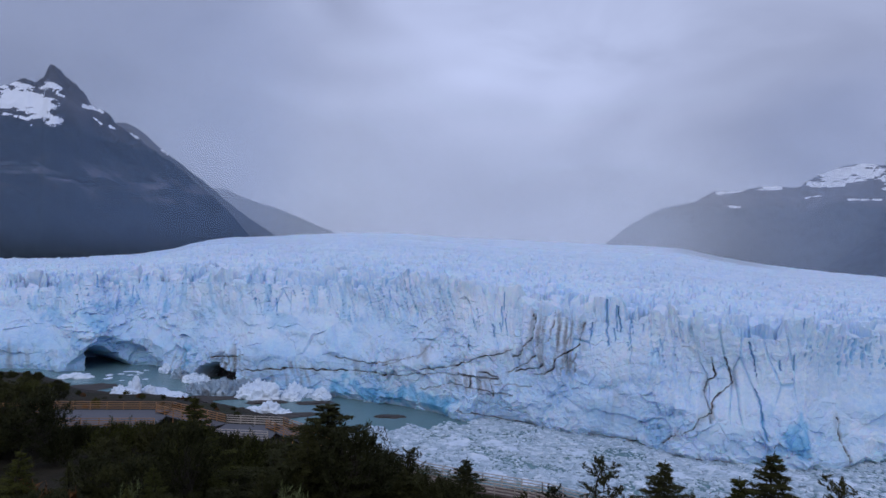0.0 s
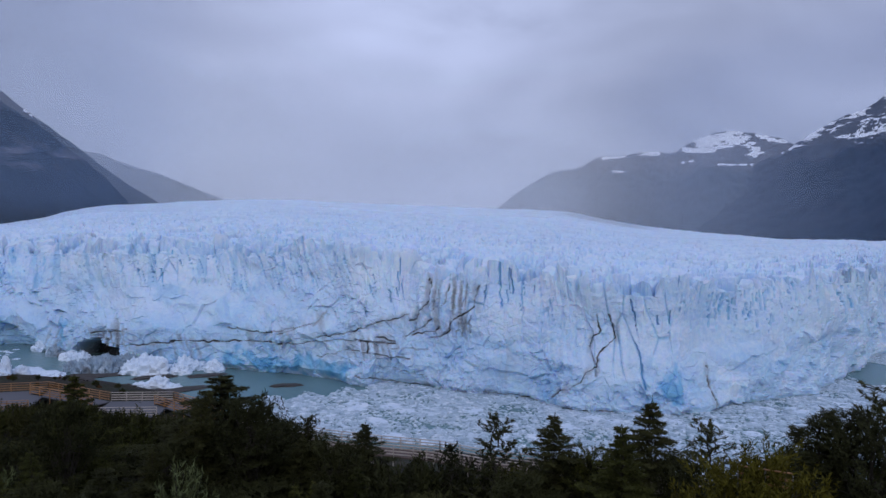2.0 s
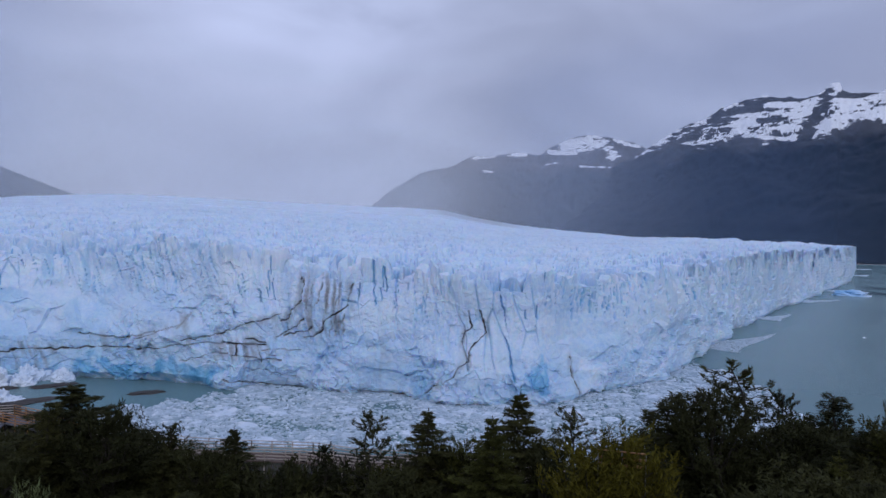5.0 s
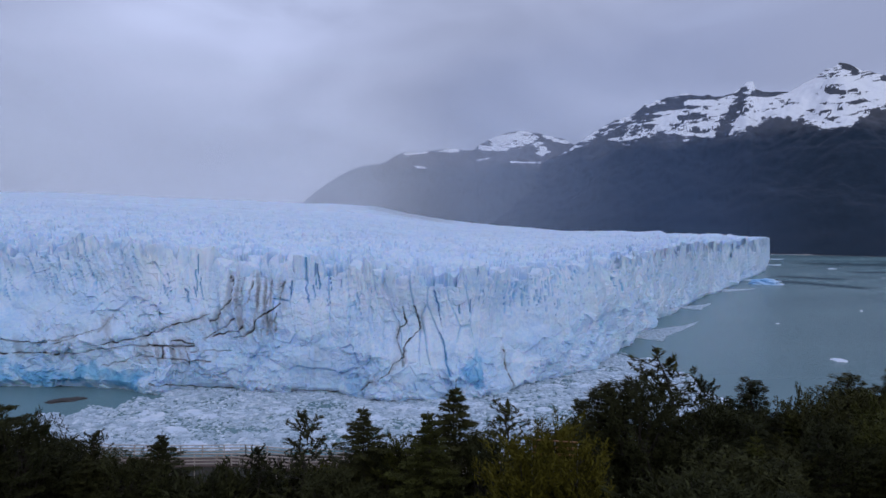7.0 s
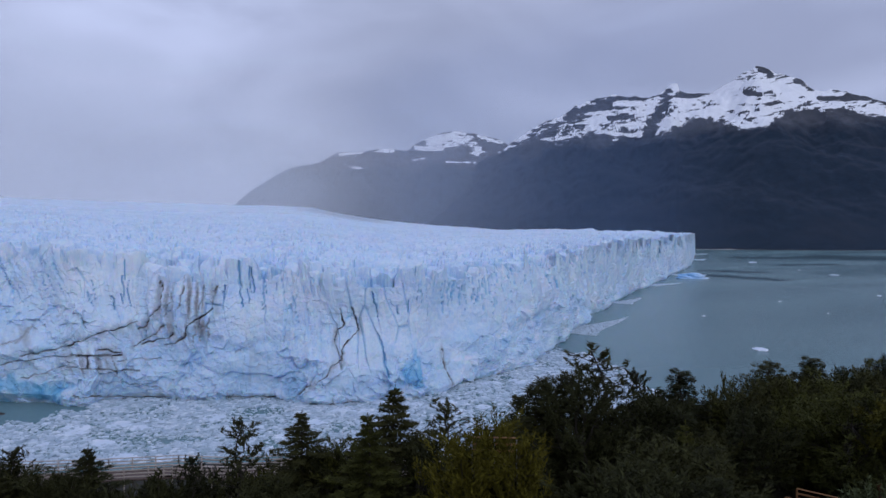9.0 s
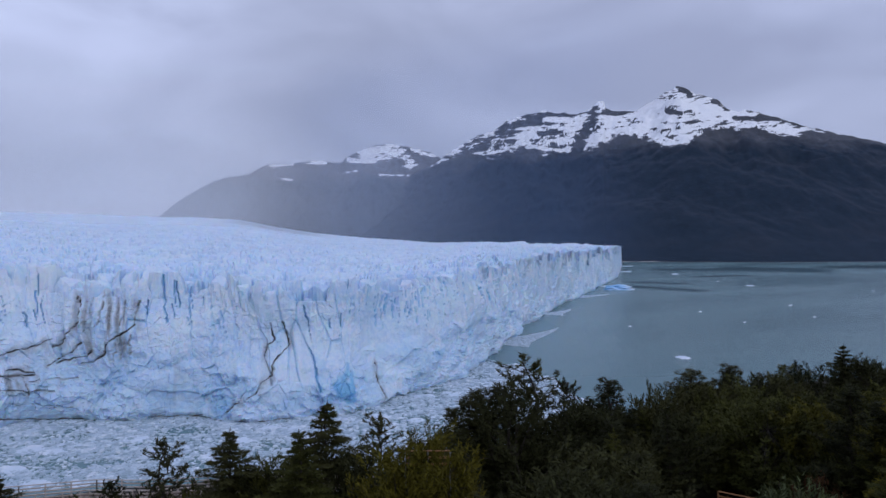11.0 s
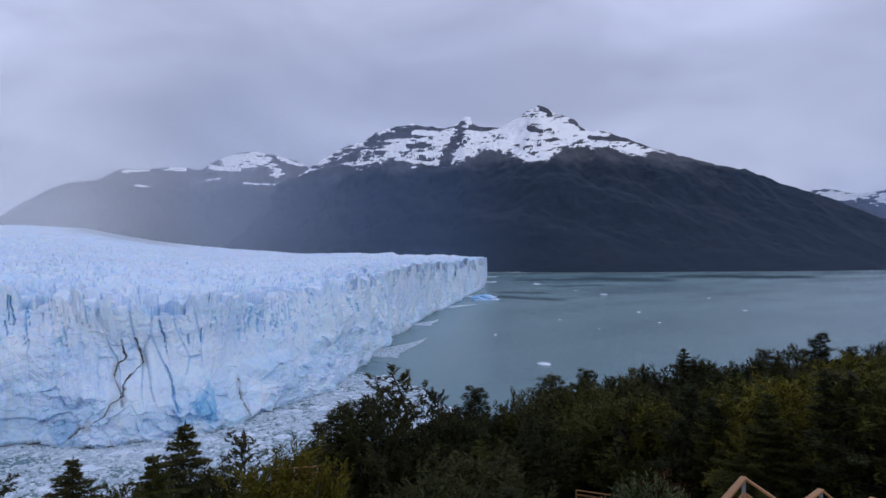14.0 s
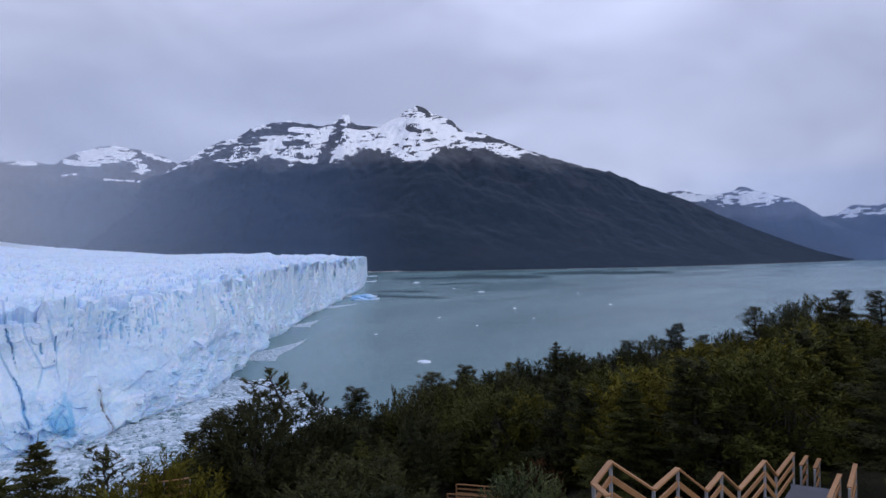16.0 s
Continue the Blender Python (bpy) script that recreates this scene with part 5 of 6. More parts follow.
def cone_tree(seed, height=7.0, spread=0.35, full=1.0):
    s = Sprig(seed)
    g = s.g
    trunk = crooked(g, Vector((0, 0, -0.4)), Vector((g.gauss(0, 0.2), g.gauss(0, 0.2), height)), 8, 0.06)
    s.limb(trunk, 0.13 * height / 7, 0.015)
    levels = int(17 * full)
    for lev in range(levels):
        t0 = 0.10 + 0.87 * (lev + 0.5) / levels
        tier = height * spread * (1.03 - t0) ** 0.92 * g.uniform(0.82, 1.1)
        count = 5 if lev % 2 else 6
        for k in range(count):
            t = min(0.985, t0 + g.uniform(-0.012, 0.012))
            at = trunk[0].lerp(trunk[-1], t)
            reach = tier * (g.uniform(0.5, 0.8) if g.random() < 0.25 else g.uniform(0.88, 1.12))
            ang = lev * 0.9 + (k + g.uniform(-0.25, 0.25)) * 2 * math.pi / count
            tip = at + Vector((math.cos(ang) * reach, math.sin(ang) * reach, reach * g.uniform(0.0, 0.22)))
            mid = at.lerp(tip, 0.55) + Vector((0, 0, -0.06 * reach))
            s.limb([at, mid, tip], 0.035 * (1.1 - t), 0.006, 3)
            s.spray(at.lerp(mid, 0.3), tip + (tip - mid) * 0.1, 0.26 * reach + 0.07, int((22 + 70 * reach) * full), 0.092, 0.10, 0.045)
    s.spray(trunk[-2], trunk[-1] + Vector((0, 0, 0.12)), 0.10, 40, 0.07, 0.0, 0.05)
    return s


def spire_tree(seed, height=8.0, spread=0.42, full=1.0):
    """A pointed young beech: thin level tiers with gaps between, a bare leader on top."""
    s = Sprig(seed)
    g = s.g
    trunk = crooked(g, Vector((0, 0, -0.4)), Vector((g.gauss(0, 0.12), g.gauss(0, 0.12), height)), 8, 0.04)
    s.limb(trunk, 0.12 * height / 7, 0.010)
    levels = 21
    for lev in range(levels):
        t0 = 0.08 + 0.90 * (lev + 0.5) / levels
        tier = height * spread * (1.0 - t0) ** 0.9 * g.uniform(0.78, 1.12) + 0.06
        for k in range(7):
            at = trunk[0].lerp(trunk[-1], min(0.985, t0 + g.uniform(-0.014, 0.014)))
            reach = tier * (g.uniform(0.45, 0.75) if g.random() < 0.3 else g.uniform(0.85, 1.2))
            ang = lev * 0.9 + (k + g.uniform(-0.3, 0.3)) * 2 * math.pi / 7
            tip = at + Vector((math.cos(ang) * reach, math.sin(ang) * reach, reach * g.uniform(-0.02, 0.20)))
            mid = at.lerp(tip, 0.55) + Vector((0, 0, -0.07 * reach))
            s.limb([at, mid, tip], 0.030 * (1.1 - t0), 0.005, 3)
            s.spray(at.lerp(mid, 0.15), tip, 0.27 * reach + 0.06, int((34 + 105 * reach) * full), 0.085, 0.10, 0.035)
    s.spray(trunk[-2], trunk[-1] + Vector((0, 0, 0.1)), 0.06, 16, 0.07, 0.0, 0.04)
    return s


def layer_tree(seed, height=7.5, full=1.0):
    """A wind-shaped beech with uneven tiers of leaves."""
    s = Sprig(seed)
    g = s.g
    top = Vector((g.gauss(0, 0.5), g.gauss(0, 0.5), height))
    trunk = crooked(g, Vector((0, 0, -0.4)), top, 8, 0.14)
    s.limb(trunk, 0.17 * height / 7, 0.03)
    n = int(64 * full)
    for k in range(n):
        t = 0.20 + 0.79 * ((k + g.random()) / n) ** 0.85
        at = trunk[0].lerp(trunk[-1], t)
        reach = height * (0.04 + 0.27 * (1.0 - t) ** 0.62) * (g.uniform(0.35, 0.7) if g.random() < 0.35 else g.uniform(0.8, 1.15))
        ang = k * 2.4 + g.uniform(-0.6, 0.6)
        tip = at + Vector((math.cos(ang) * reach, math.sin(ang) * reach, reach * g.uniform(0.05, 0.42)))
        s.limb(crooked(g, at, tip, 2, 0.05), 0.05 * (1.2 - t), 0.01, 3)
        for q in range(2 + int(reach > 1.0)):
            c = at.lerp(tip, g.uniform(0.35, 1.0)) + Vector((g.gauss(0, 0.12), g.gauss(0, 0.12), g.gauss(0, 0.08)))
            d = Vector((math.cos(ang + g.gauss(0, 0.6)), math.sin(ang + g.gauss(0, 0.6)), 0.12)) * g.uniform(0.25, 0.42) * (0.5 + reach * 0.55)
            s.spray(c - d, c + d, 0.16 + 0.18 * reach, int((26 + 24 * reach) * full), 0.11, 0.08, 0.10)
    return s


def round_tree(seed, height=6.0, width=5.0, full=1.0):
    s = Sprig(seed)
    g = s.g
    trunk = crooked(g, Vector((0, 0, -0.4)), Vector((g.gauss(0, 0.3), g.gauss(0, 0.3), height * 0.8)), 6, 0.12)
    s.limb(trunk, 0.16 * height / 6, 0.03)
    for k in range(int(60 * full)):
        u, ang = g.uniform(-0.75, 1.0), k * 2.4
        rad = math.sqrt(max(0, 1 - u * u)) * width / 2 * g.uniform(0.6, 1.06)
        tip = Vector((math.cos(ang) * rad, math.sin(ang) * rad, height * (0.50 + 0.46 * u) * g.uniform(0.94, 1.07)))
        at = trunk[g.randrange(1, 6)]
        s.limb(crooked(g, at, tip, 2, 0.06), 0.04, 0.008, 3)
        d = (tip - Vector((0, 0, height * 0.4))).normalized()
        for q in range(3):
            c = tip - d * g.uniform(-0.15, 0.7) + Vector((g.gauss(0, 0.28), g.gauss(0, 0.28), g.gauss(0, 0.18)))
            o = Vector((g.gauss(0, 0.4), g.gauss(0, 0.4), 0.15)) + d * 0.35
            s.spray(c - o, c + o, 0.30, int(50 * full), 0.108, 0.04, 0.12)
    return s


def twig_tree(seed, height=6.0, full=1.0):
    """A thin young tree, its crown open enough to see through."""
    s = Sprig(seed)
    g = s.g
    trunk = crooked(g, Vector((0, 0, -0.4)), Vector((g.gauss(0, 0.3), g.gauss(0, 0.3), height)), 8, 0.10)
    s.limb(trunk, 0.09, 0.012)
    for k in range(int(52 * full)):
        t = 0.15 + 0.83 * ((k + g.random()) / (52 * full))
        at = trunk[0].lerp(trunk[-1], t)
        reach = height * 0.24 * (1.12 - t) * g.uniform(0.5, 1.3) + 0.18
        ang = k * 2.4 + g.uniform(-0.5, 0.5)
        tip = at + Vector((math.cos(ang) * reach, math.sin(ang) * reach, reach * g.uniform(0.35, 1.0)))
        pts = crooked(g, at, tip, 3, 0.04)
        s.limb(pts, 0.022, 0.006, 3)
        for q in (1, 2, 3):
            side = pts[q] + Vector((g.gauss(0, 0.22), g.gauss(0, 0.22), g.uniform(0.1, 0.35))) * (0.5 + reach * 0.5)
            s.limb([pts[q], side], 0.010, 0.004, 3)
            s.spray(pts[q], side, 0.07, int(11 * full), 0.085, 0.0, 0.03)
        s.spray(pts[1], tip, 0.10, int(14 * full), 0.085, 0.0, 0.04)
    return s


def shrub(seed, height=2.2, width=2.8, full=1.0, leaf=0.105):
    s = Sprig(seed)
    g = s.g
    for k in range(int(42 * full)):
        ang, u = k * 2.4, g.random()
        rad = width / 2 * math.sqrt(u)
        tip = Vector((math.cos(ang) * rad, math.sin(ang) * rad, height * (1 - 0.75 * u) * g.uniform(0.75, 1.1)))
        root = Vector((math.cos(ang) * 0.2, math.sin(ang) * 0.2, -0.3))
        s.limb(crooked(g, root, tip, 2, 0.06), 0.022, 0.006, 3)
        s.spray(root.lerp(tip, 0.45), tip + Vector((0, 0, 0.08)), 0.30, int(50 * full), leaf, 0.0, 0.13)
    return s


PLANTS = {}


def plant_kind(key, maker, leaf_mat, height, label, category):
    PLANTS[key] = (*maker.meshes(key, leaf_mat), height, label, category)


plant_kind("cone_a", cone_tree(11), LEAF_DARK, 7.0, "dark green cone-shaped southern beech on the hillside", "tree")
plant_kind("cone_b", cone_tree(12, 7.0, 0.33), LEAF_DARK, 7.0, "narrow dark green southern beech on the hillside", "tree")
plant_kind("cone_olive", cone_tree(13, 7.0, 0.36), LEAF_OLIVE, 7.0, "olive green cone-shaped young beech", "tree")
plant_kind("layer_a", layer_tree(21), LEAF_DARK, 7.5, "wind-shaped dark beech with flat leaf tiers", "tree")
plant_kind("layer_b", layer_tree(22, 7.5, 0.9), LEAF_DARK, 7.5, "tall dark beech with open tiers of leaves", "tree")
plant_kind("round_a", round_tree(31, 6.0, 6.2, 1.15), LEAF_DARK, 6.0, "broad dark green beech with a dense crown", "tree")
plant_kind("round_b", round_tree(32, 6.0, 4.6), LEAF_DARK, 6.0, "rounded dark green beech on the slope", "tree")
plant_kind("round_olive", round_tree(33, 6.0, 5.0), LEAF_OLIVE, 6.0, "rounded olive green beech on the slope", "tree")
plant_kind("round_gold", round_tree(34, 6.0, 5.0), LEAF_GOLD, 6.0, "rounded beech with yellowing green leaves", "tree")
plant_kind("twig_a", twig_tree(41), LEAF_DARK, 6.0, "thin young beech with a see-through crown", "tree")
plant_kind("twig_b", twig_tree(42, 6.0, 1.3), LEAF_DARK, 6.0, "slender dark sapling with upright twigs", "tree")
plant_kind("spire_a", spire_tree(61, 8.0, 0.46), LEAF_DARK, 8.0, "pointed dark beech with thin level tiers", "tree")
plant_kind("spire_b", spire_tree(62, 8.0, 0.50), LEAF_DARK, 8.0, "pointed dark beech with ragged open tiers", "tree")
plant_kind("spire_olive", spire_tree(63, 8.0, 0.45), LEAF_OLIVE, 8.0, "pointed olive green beech with level tiers", "tree")
plant_kind("spire_broad", spire_tree(64, 8.0, 0.72, 1.25), LEAF_DARK, 8.0, "broad dark beech with a pointed top", "tree")
plant_kind("shrub_dark", shrub(51), LEAF_DARK, 2.2, "dense dark green shrub", "shrub")
plant_kind("shrub_olive", shrub(52, 2.2, 3.0), LEAF_OLIVE, 2.2, "olive green hillside shrub", "shrub")
plant_kind("shrub_pale", shrub(53, 2.2, 2.4, 0.62, 0.10), LEAF_PALE, 2.2, "shrub with pale grey-green leaves", "shrub")
plant_kind("shrub_rust", shrub(54, 2.0, 2.6, 0.8), LEAF_RUST, 2.0, "rust-coloured shrub turning with autumn", "shrub")


def put_plant(key, az, r, height, widen=1.0, turn=0.0):
    wood, leaves, h0, label, cat = PLANTS[key]
    z = float(ground_z(az, r)) - 0.1
    s = height / h0
    root = thing(cat, label, cat, "trees on the hillside" if cat == "tree" else "shrubs on the hillside",
                 at=Matrix.Translation(polar(az, r, z)) @ Matrix.Rotation(radians(turn), 4, "Z") @ Matrix.Diagonal((s * widen, s * widen, s, 1)))
    part("trunk", wood, None, root)
    part("crown", leaves, None, root)
    return root


def top_to_height(az, r, el):
    return EYE_Z + r * math.tan(radians(el)) - float(ground_z(az, r))


# bearing, elevation of the top, range, kind, width factor
FEATURE = [
    (-33.5, -9.3, 78, "round_a", 1.0), (-30.6, -10.1, 74, "round_b", 1.0), (-19.7, -10.9, 50, "spire_olive", 1.15), (-20.3, -12.4, 47, "round_b", 0.7), (-8.9, -11.5, 50, "spire_broad", 1.6),
    (-7.0, -13.0, 47, "round_b", 0.9), (-11.3, -13.2, 47, "layer_a", 0.8), (-2.2, -15.2, 50, "twig_b", 1.1), (2.6, -15.7, 50, "spire_b", 1.4), (-4.6, -14.8, 50, "round_b", 1.0),
]
FEATURE += [
    (10.0, -17.4, 45, "twig_b", 1.2), (13.8, -15.0, 44, "twig_a", 1.4), (18.7, -14.5, 44, "spire_b", 1.25), (26.2, -12.7, 44, "spire_a", 1.25), (24.4, -14.9, 40, "spire_olive", 1.15),
    (31.2, -14.3, 46, "twig_a", 1.4), (33.0, -16.6, 36, "round_gold", 0.9), (35.4, -15.8, 36, "round_gold", 0.8), (34.2, -15.9, 37, "round_gold", 0.8), (37.6, -12.9, 46, "layer_a", 1.4), (40.2, -12.1, 48, "layer_b", 1.5),
]
FEATURE += [
    (43.6, -10.0, 50, "twig_a", 2.0), (42.2, -12.2, 46, "round_a", 0.8), (46.8, -11.4, 50, "twig_b", 1.0), (50.5, -11.5, 52, "layer_a", 1.4), (48.6, -12.6, 46, "round_b", 1.1), (54.0, -11.8, 54, "round_a", 0.9),
    (56.8, -10.0, 62, "layer_b", 1.5), (59.8, -9.7, 64, "layer_a", 1.5), (61.2, -10.3, 62, "round_a", 1.0), (58.3, -10.6, 60, "round_b", 1.2), (62.6, -9.6, 66, "round_b", 1.1), (64.8, -9.2, 70, "round_a", 0.9), (67.1, -7.3, 74, "spire_b", 1.1), (68.4, -8.0, 74, "round_b", 1.1), (70.4, -8.9, 76, "round_b", 1.2),
]
FEATURE += [
    (73.6, -7.3, 82, "layer_a", 1.5), (74.8, -7.0, 84, "round_a", 0.9), (76.3, -5.9, 86, "layer_a", 1.4), (78.2, -6.7, 86, "layer_a", 1.5), (72.0, -8.2, 78, "round_a", 1.0), (80.6, -6.3, 90, "round_a", 0.9), (82.6, -4.3, 92, "layer_b", 1.5), (84.8, -4.3, 95, "round_a", 0.9),
    (87.8, -3.0, 100, "layer_a", 1.5), (90.8, -2.9, 104, "layer_b", 1.5), (86.2, -3.6, 98, "round_a", 1.0), (93.8, -2.6, 106, "round_a", 1.0),
]
FEATURE += [
    (62.9, -17.3, 37, "shrub_pale", 1.0), (64.4, -16.7, 38, "shrub_pale", 1.1), (66.4, -17.5, 35, "shrub_pale", 0.9), (65.5, -15.2, 44, "shrub_olive", 1.3), (62.0, -15.6, 56, "round_b", 0.9),
    (67.5, -15.0, 42, "shrub_dark", 1.2), (-31.0, -16.2, 46, "shrub_rust", 1.0), (-29.0, -17.0, 44, "shrub_rust", 0.9), (-24.0, -16.6, 47, "shrub_pale", 0.8), (-12.0, -17.4, 42, "shrub_pale", 0.8),
    (0.6, -17.0, 48, "round_b", 0.9), (-1.2, -16.6, 48, "round_b", 0.9), (6.0, -18.7, 46, "shrub_dark", 1.2), (8.4, -18.5, 46, "shrub_dark", 1.1), (11.6, -18.6, 47, "shrub_dark", 1.2), (15.8, -18.4, 46, "shrub_olive", 1.1),
    (20.8, -17.2, 44, "round_b", 0.9), (22.6, -17.0, 44, "round_olive", 0.8), (28.6, -16.4, 42, "round_b", 0.9), (58.0, -16.2, 50, "round_b", 1.0), (60.5, -15.4, 52, "round_a", 0.9), (62.2, -16.8, 47, "shrub_olive", 1.3)]
for az_, el_, r_, key_, w_ in FEATURE:
    h_ = top_to_height(az_, r_, el_)
    put_plant(key_, az_, r_, h_, w_ * (1.0 if h_ > 5 else 1.1), rng.uniform(0, 360))

# the wood along the brow of the slope, and the scrub beyond the boardwalk
for k in range(46):
    az_ = 56 + k * 0.88 + rng.uniform(-0.5, 0.5)
    r_ = float(brow_r(az_)) * rng.uniform(0.8, 1.12)
    el_ = float(np.interp(az_, [57, 66, 74, 80, 86, 97], [-11.2, -9.6, -8.4, -7.0, -4.6, -3.4])) + rng.uniform(-0.5, 0.3)
    put_plant(rng.choice(("round_a", "round_olive", "layer_a", "layer_b", "cone_olive", "spire_olive")), az_, r_, max(3.0, top_to_height(az_, r_, el_)), rng.uniform(1.1, 1.6), rng.uniform(0, 360))
for k in range(22):
    az_ = rng.uniform(-36.5, -29.2)
    r_ = rng.uniform(112, 190)
    h_ = min(6.0, top_to_height(az_, r_, -9.3 + rng.uniform(-0.6, 0.0)))
    if h_ > 1.2:
        put_plant(rng.choice(("round_a", "round_b", "shrub_dark", "round_olive")), az_, r_, h_, rng.uniform(0.9, 1.3), rng.uniform(0, 360))
for k in range(26):
    az_ = rng.uniform(-29.5, -16)
    r_ = rng.uniform(150, 290)
    put_plant(rng.choice(("shrub_dark", "shrub_olive", "shrub_rust")), az_, r_, rng.uniform(1.0, 2.0), rng.uniform(0.9, 1.4), rng.uniform(0, 360))

# dense scrub on the far shore slope
for k in range(46):
    az_, r_ = rng.uniform(-35.5, -28.6), rng.uniform(215, 345)
    put_plant(rng.choice(("shrub_dark", "shrub_dark", "shrub_olive", "round_b")), az_, r_, rng.uniform(1.6, 3.2), rng.uniform(1.1, 1.6), rng.uniform(0, 360))

# low scrub against the near side of the boardwalk
walk_r = line_of([(-42, 104), (-29.4, 99), (-21.4, 95), (-12.8, 82), (-8, 74), (-1, 65), (9, 61), (17, 58), (36, 56)])
for k in range(64):
    az_ = -33 + k * 1.06 + rng.uniform(-0.4, 0.4)
    r_ = float(walk_r(az_)) - rng.uniform(5.5, 8.0) - (2.5 if az_ < -12 else 0)
    h_ = 39.6 - float(ground_z(az_, r_)) + rng.uniform(-0.3, 0.2)
    put_plant(rng.choice(("shrub_dark", "shrub_olive", "shrub_dark", "shrub_rust")), az_, r_, max(1.0, h_), rng.uniform(0.9, 1.2), rng.uniform(0, 360))

hedge_el = line_of([(-34, -10.3), (-31, -10.9), (-29.2, -12.3), (-22, -12.6), (-20, -12.8), (-17, -13.7), (-13, -14.4), (-9, -15.0)])
for k in range(44):
    az_ = -34 + k * 0.57 + rng.uniform(-0.25, 0.25)
    r_ = float(walk_r(az_)) - rng.uniform(10, 22)
    put_plant(rng.choice(("shrub_dark", "shrub_dark", "shrub_olive", "round_b")), az_, r_, max(1.0, top_to_height(az_, r_, float(hedge_el(az_)) - rng.uniform(0.0, 0.35))), rng.uniform(0.9, 1.2), rng.uniform(0, 360))

# the undergrowth stays below this line of tops
cover_el = line_of([(-38, -9.8), (-31, -10.4), (-29.6, -12.4), (-21.2, -12.7), (-19, -12.6), (-17.6, -14.6), (-13, -15.0), (-11, -13.2), (-7, -13.6), (-5, -15.2), (0, -16.4), (3, -17.2), (4.6, -18.4),
                    (12, -18.6), (16, -18.4), (20, -17.4), (25, -16.6), (32, -17.2), (36, -15), (40, -13.6), (45, -12.9), (50, -12.7), (56, -11.6), (64, -10.2), (70, -9.5), (78, -7.6), (84, -5.4), (97, -4.2)])
made = 0
for k in range(6000):
    az_, r_ = rng.uniform(-37, 96), 26 + 78 * rng.random() ** 1.15
    if az_ > 66 and r_ < 31 and az_ < 92:
        continue
    if r_ > float(brow_r(az_)) * (0.80 if az_ < 34 else 0.97):
        continue
    if (56.5 < az_ < 62.5 and r_ < 45) or (61 < az_ < 69 and r_ < 38):
        continue
    room = top_to_height(az_, r_, float(cover_el(az_)) + rng.uniform(-1.2, 0.0))
    limit = rng.choice((1.4, 2.0, 2.6, 3.4, 4.6, 6.0)) if az_ < 50 else rng.choice((2.6, 4.6, 5.6, 6.6, 7.5))
    if az_ < 34 and r_ < 40:
        limit = min(limit, 2.6)
    h_ = min(room, limit if made > 160 else 6.5 if az_ > 34 else 4.0)
    if h_ < 0.9:
        continue
    if h_ > 3.2:
        key_ = rng.choice(("round_olive", "layer_a", "round_olive", "cone_olive", "cone_olive", "spire_olive", "cone_a", "round_gold") if az_ > 56 else ("round_b", "layer_a", "round_b", "cone_b", "cone_olive", "layer_b", "cone_a", "cone_a"))
    else:
        key_ = rng.choice(("shrub_dark", "shrub_dark", "shrub_olive", "shrub_dark", "shrub_olive", "shrub_rust", "shrub_pale") if r_ < 45 and not 30 < az_ < 60 else ("shrub_dark", "shrub_olive", "shrub_dark"))
    put_plant(key_, az_, r_, h_, rng.uniform(0.95, 1.4), rng.uniform(0, 360))
    made += 1
    if made >= 400:
        break

# ---- boardwalk and stairs ----


def bar(a, b, wide, thick, material, name, parent, label=""):
    """A squared timber or tube from a to b, wide across and thick in height, with eased edges."""
    d = b - a
    ln = d.length
    bm = bmesh.new()
    bmesh.ops.create_cube(bm, size=1)
    bmesh.ops.scale(bm, vec=(wide, ln, thick), verts=bm.verts)
    bmesh.ops.bevel(bm, geom=bm.edges[:], offset=min(wide, thick) * 0.12, segments=1, affect="EDGES")
    y = d.normalized()
    upv = Vector((0, 0, 1)) if abs(y.z) < 0.95 else Vector((0, 1, 0))
    x = y.cross(upv).normalized()
    z = x.cross(y)
    m = Matrix((x, y, z)).transposed().to_4x4()
    m.translation = (a + b) / 2
    bmesh.ops.transform(bm, matrix=m, verts=bm.verts)
    return part(name, bm, material, parent, label)


def board_section(a, b, width, wood, label, spacing=2.0, boards=None):
    """One straight section of boardwalk between two points of its outer edge, with a railing on both sides."""
    root = thing("boardwalk_section", label, "boardwalk", "boardwalk sections", at=Matrix.Translation(a))
    b = b - a
    a = Vector((0, 0, 0))
    d = (b - a).normalized()
    inward = Vector((d.y, -d.x, 0)).normalized()
    bar(a + inward * width / 2, b + inward * width / 2, width, 0.12, boards or GRATING, "deck", root)
    for off in (0.0, width):
        o = inward * off
        n = max(1, round((b - a).length / spacing))
        for k in range(n + 1):
            p = a.lerp(b, k / n) + o
            bar(p + Vector((0, 0, -1.6)), p + Vector((0, 0, 1.12)), 0.09, 0.09, wood, "post", root)
        for h in (0.28, 0.56, 0.84, 1.12):
            bar(a + o + Vector((0, 0, h)), b + o + Vector((0, 0, h)), 0.05 if h < 1 else 0.12, 0.10 if h < 1 else 0.05, wood, "rail", root)
    return root


WALKWAY = [(-42, 104), (-36, 103), (-29.4, 101), (-21.4, 97), (-17.3, 88), (-12.8, 86), (-8, 76), (-1, 67), (4, 64.5), (9, 63), (12.5, 61), (17, 60), (23, 59), (29.5, 58.5), (36, 58)]
for k in range(len(WALKWAY) - 1):
    a_, b_ = polar(*WALKWAY[k], 39.35), polar(*WALKWAY[k + 1], 39.35)
    left = k < 6
    board_section(a_, b_, {2: 9.5, 4: 7.0}.get(k, 2.4), RAIL_WOOD if left and k != 4 else RAIL_PALE, "raised boardwalk with orange timber rails" if left and k != 4 else "raised boardwalk with pale timber rails", 2.0, None if left else DECK_BROWN)
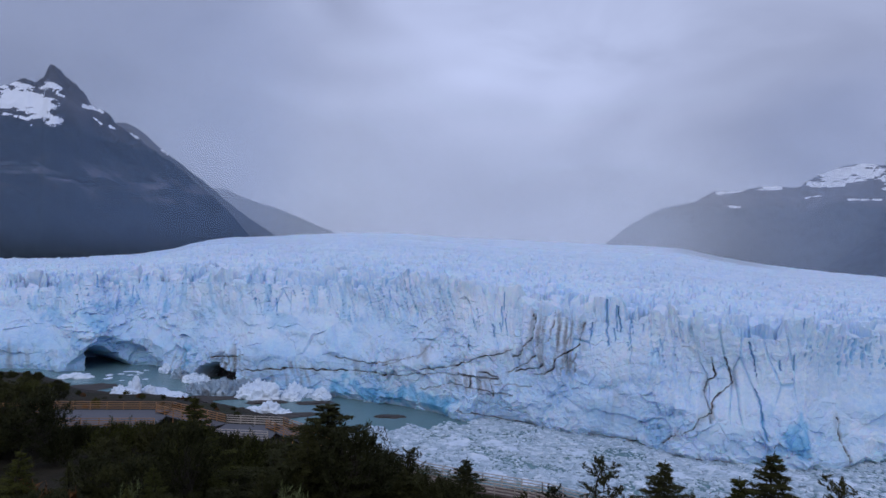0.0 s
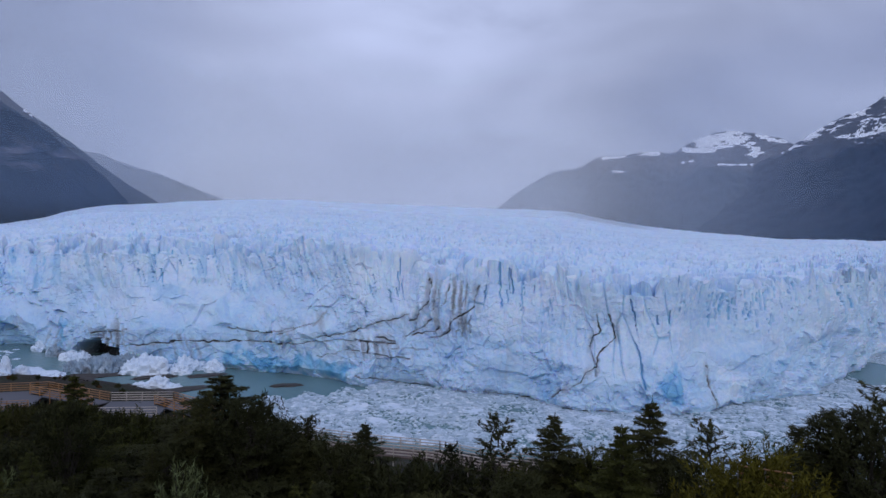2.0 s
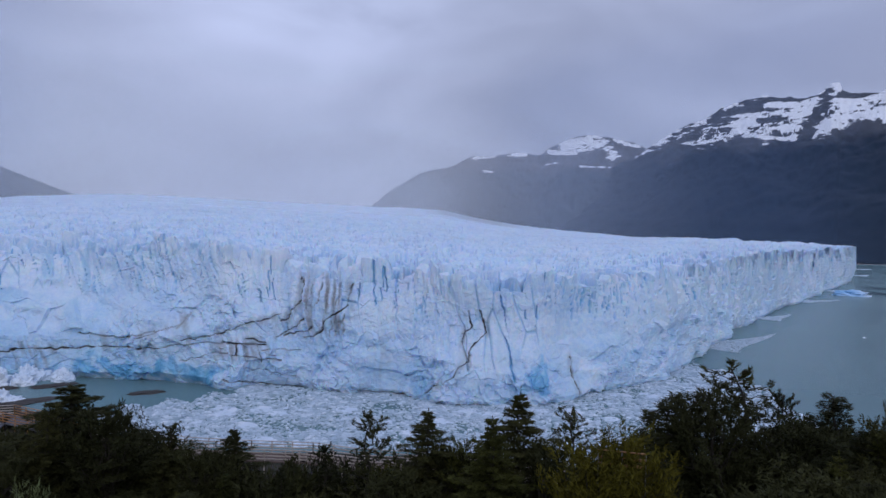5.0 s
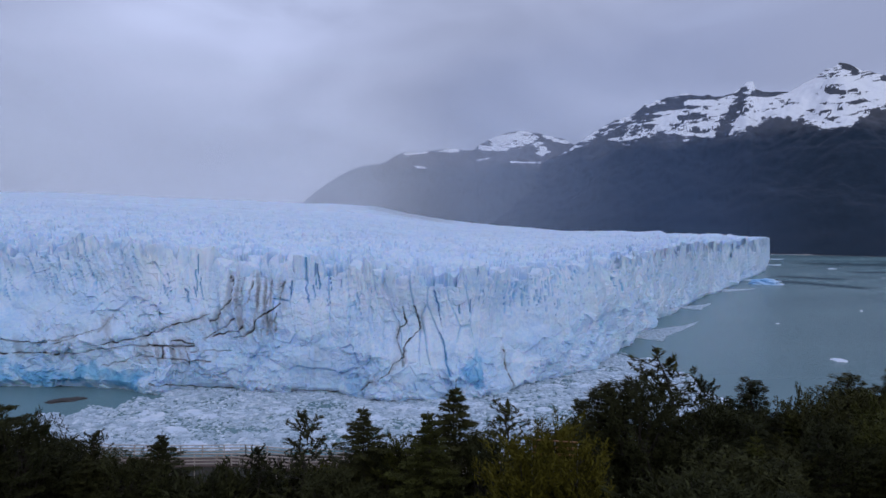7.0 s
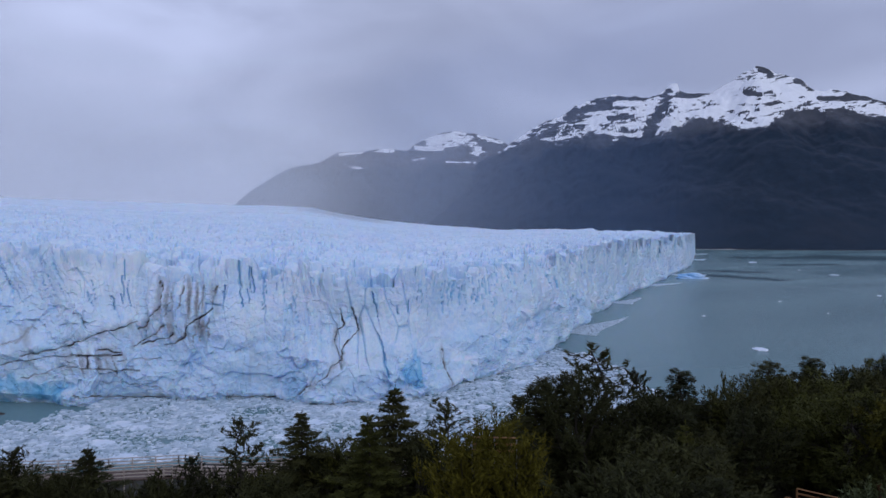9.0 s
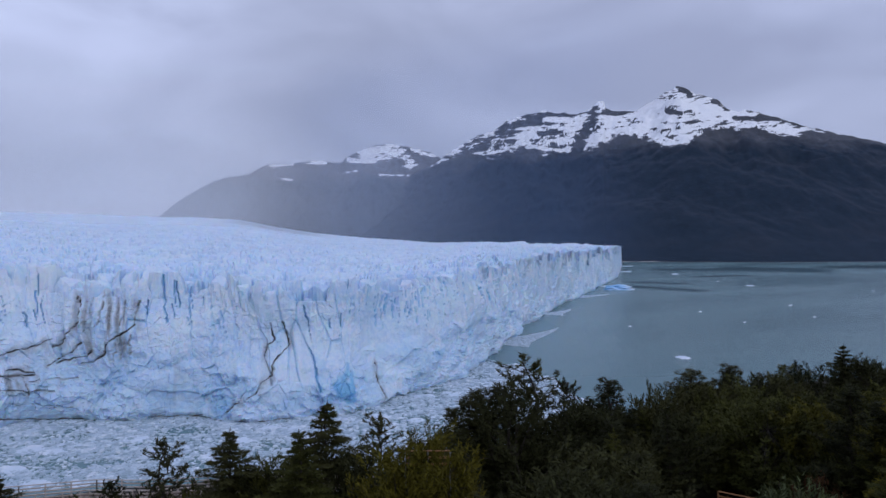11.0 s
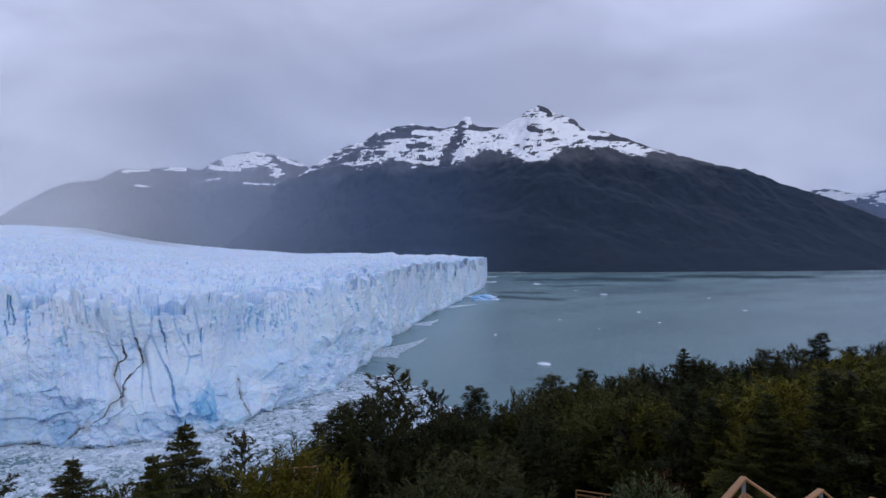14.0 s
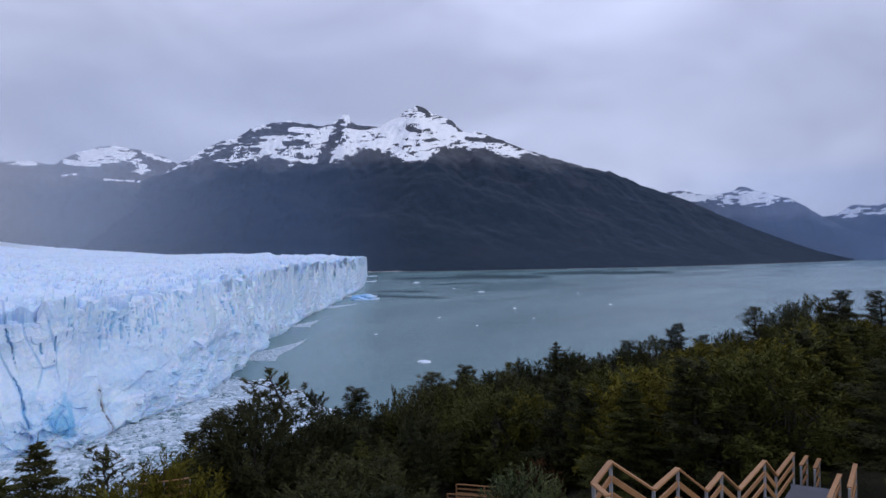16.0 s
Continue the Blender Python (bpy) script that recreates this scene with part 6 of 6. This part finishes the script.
board_section(polar(58.6, 43.5, 44.0), polar(63.4, 42.5, 44.1), 1.8, RAIL_WOOD, "raised boardwalk with orange timber rails")


def stair_rail(nodes, label, leg=3.6):
    """A stepped railing: cap rail and two lower rails from node to node, steel posts under the nodes."""
    root = thing("stair_railing", label, "railing", "stair railings", at=Matrix.Translation(nodes[0]))
    o = nodes[0]
    for k, p in enumerate(nodes):
        p = p - o
        bar(p + Vector((0, 0, -leg)), p + Vector((0, 0, -0.02)), 0.07, 0.07, STEEL, "post", root, "grey steel post")
        if k:
            q = nodes[k - 1] - o
            for h in (0.0, -0.36, -0.72):
                bar(q + Vector((0, 0, h)), p + Vector((0, 0, h)), 0.13 if h == 0 else 0.045, 0.05 if h == 0 else 0.13, RAIL_WOOD, "rail", root)
    return root


def flight(a, b, width, drop, label):
    """Treads from a down to b between two stringers; level runs become a small deck."""
    root = thing("stair_flight" if abs(a.z - b.z) > 0.1 else "landing", label, "stairs", "stair flights", at=Matrix.Translation(a))
    b = b - a
    flat = Vector((b.x, b.y, 0))
    side = Vector((flat.y, -flat.x, 0)).normalized() * width
    if abs(b.z) > 0.1:
        n = max(2, round(abs(b.z) / 0.18))
        for k in range(n):
            c = flat * ((k + 0.5) / n) + Vector((0, 0, b.z * (k + 0.5) / n - drop))
            bar(c, c + side, flat.length / n * 0.95, 0.05, GRATING, "tread", root)
        for o in (Vector((0, 0, 0)), side):
            bar(Vector((0, 0, -drop - 0.1)) + o, b + Vector((0, 0, -drop - 0.1)) + o, 0.06, 0.2, STEEL, "stringer", root)
    else:
        bar(side / 2 + Vector((0, 0, -drop)), b + side / 2 + Vector((0, 0, -drop)), width, 0.06, GRATING, "deck", root)
        for t in (0.1, 0.9):
            for o in (0.05, 0.95):
                p = b * t + side * o
                bar(p + Vector((0, 0, -drop - 2.8)), p + Vector((0, 0, -drop)), 0.1, 0.1, STEEL, "leg", root)
    return root


STAIR = [(12.36, 4.2, 55.4), (12.88, 4.67, 55.4), (14.44, 4.84, 55.4), (14.86, 4.03, 54.8), (16.62, 3.93, 54.8), (17.14, 3.39, 54.2), (18.73, 3.32, 54.2), (19.44, 3.01, 53.6), (22.49, 2.75, 53.6), (23.17, 2.52, 53.0), (26.05, 2.28, 53.0)]
STAIR = [Vector(p) for p in STAIR]
stair_rail(STAIR, "stepped stair railing of orange timber on steel posts")
for a_, b_ in zip(STAIR[2:], STAIR[3:]):
    flight(a_, b_, 1.3, 1.1, "grey steel stairs below the lookout")
for (a1, r1), (a2, r2), z_ in (((85.5, 26.9), (85.9, 28.2), 52.4), ((86.4, 26.7), (86.7, 28.0), 52.4), ((87.3, 21.8), (88.0, 24.3), 53.0), ((88.6, 23.1), (89.0, 25.7), 53.0)):
    stair_rail([polar(a1, r1, z_), polar(a2, r2, z_)], "short timber railing beside the stair landing")
stair_rail([polar(33.1, 36.6, 48.75), polar(35.0, 36.4, 48.80), polar(36.9, 36.6, 48.75)], "orange timber railing among yellowing leaves", 8.2)
flight(polar(84.8, 22.6, 52.95), polar(84.8, 26.3, 52.95), 1.25, 1.1, "grey steel landing between railings")
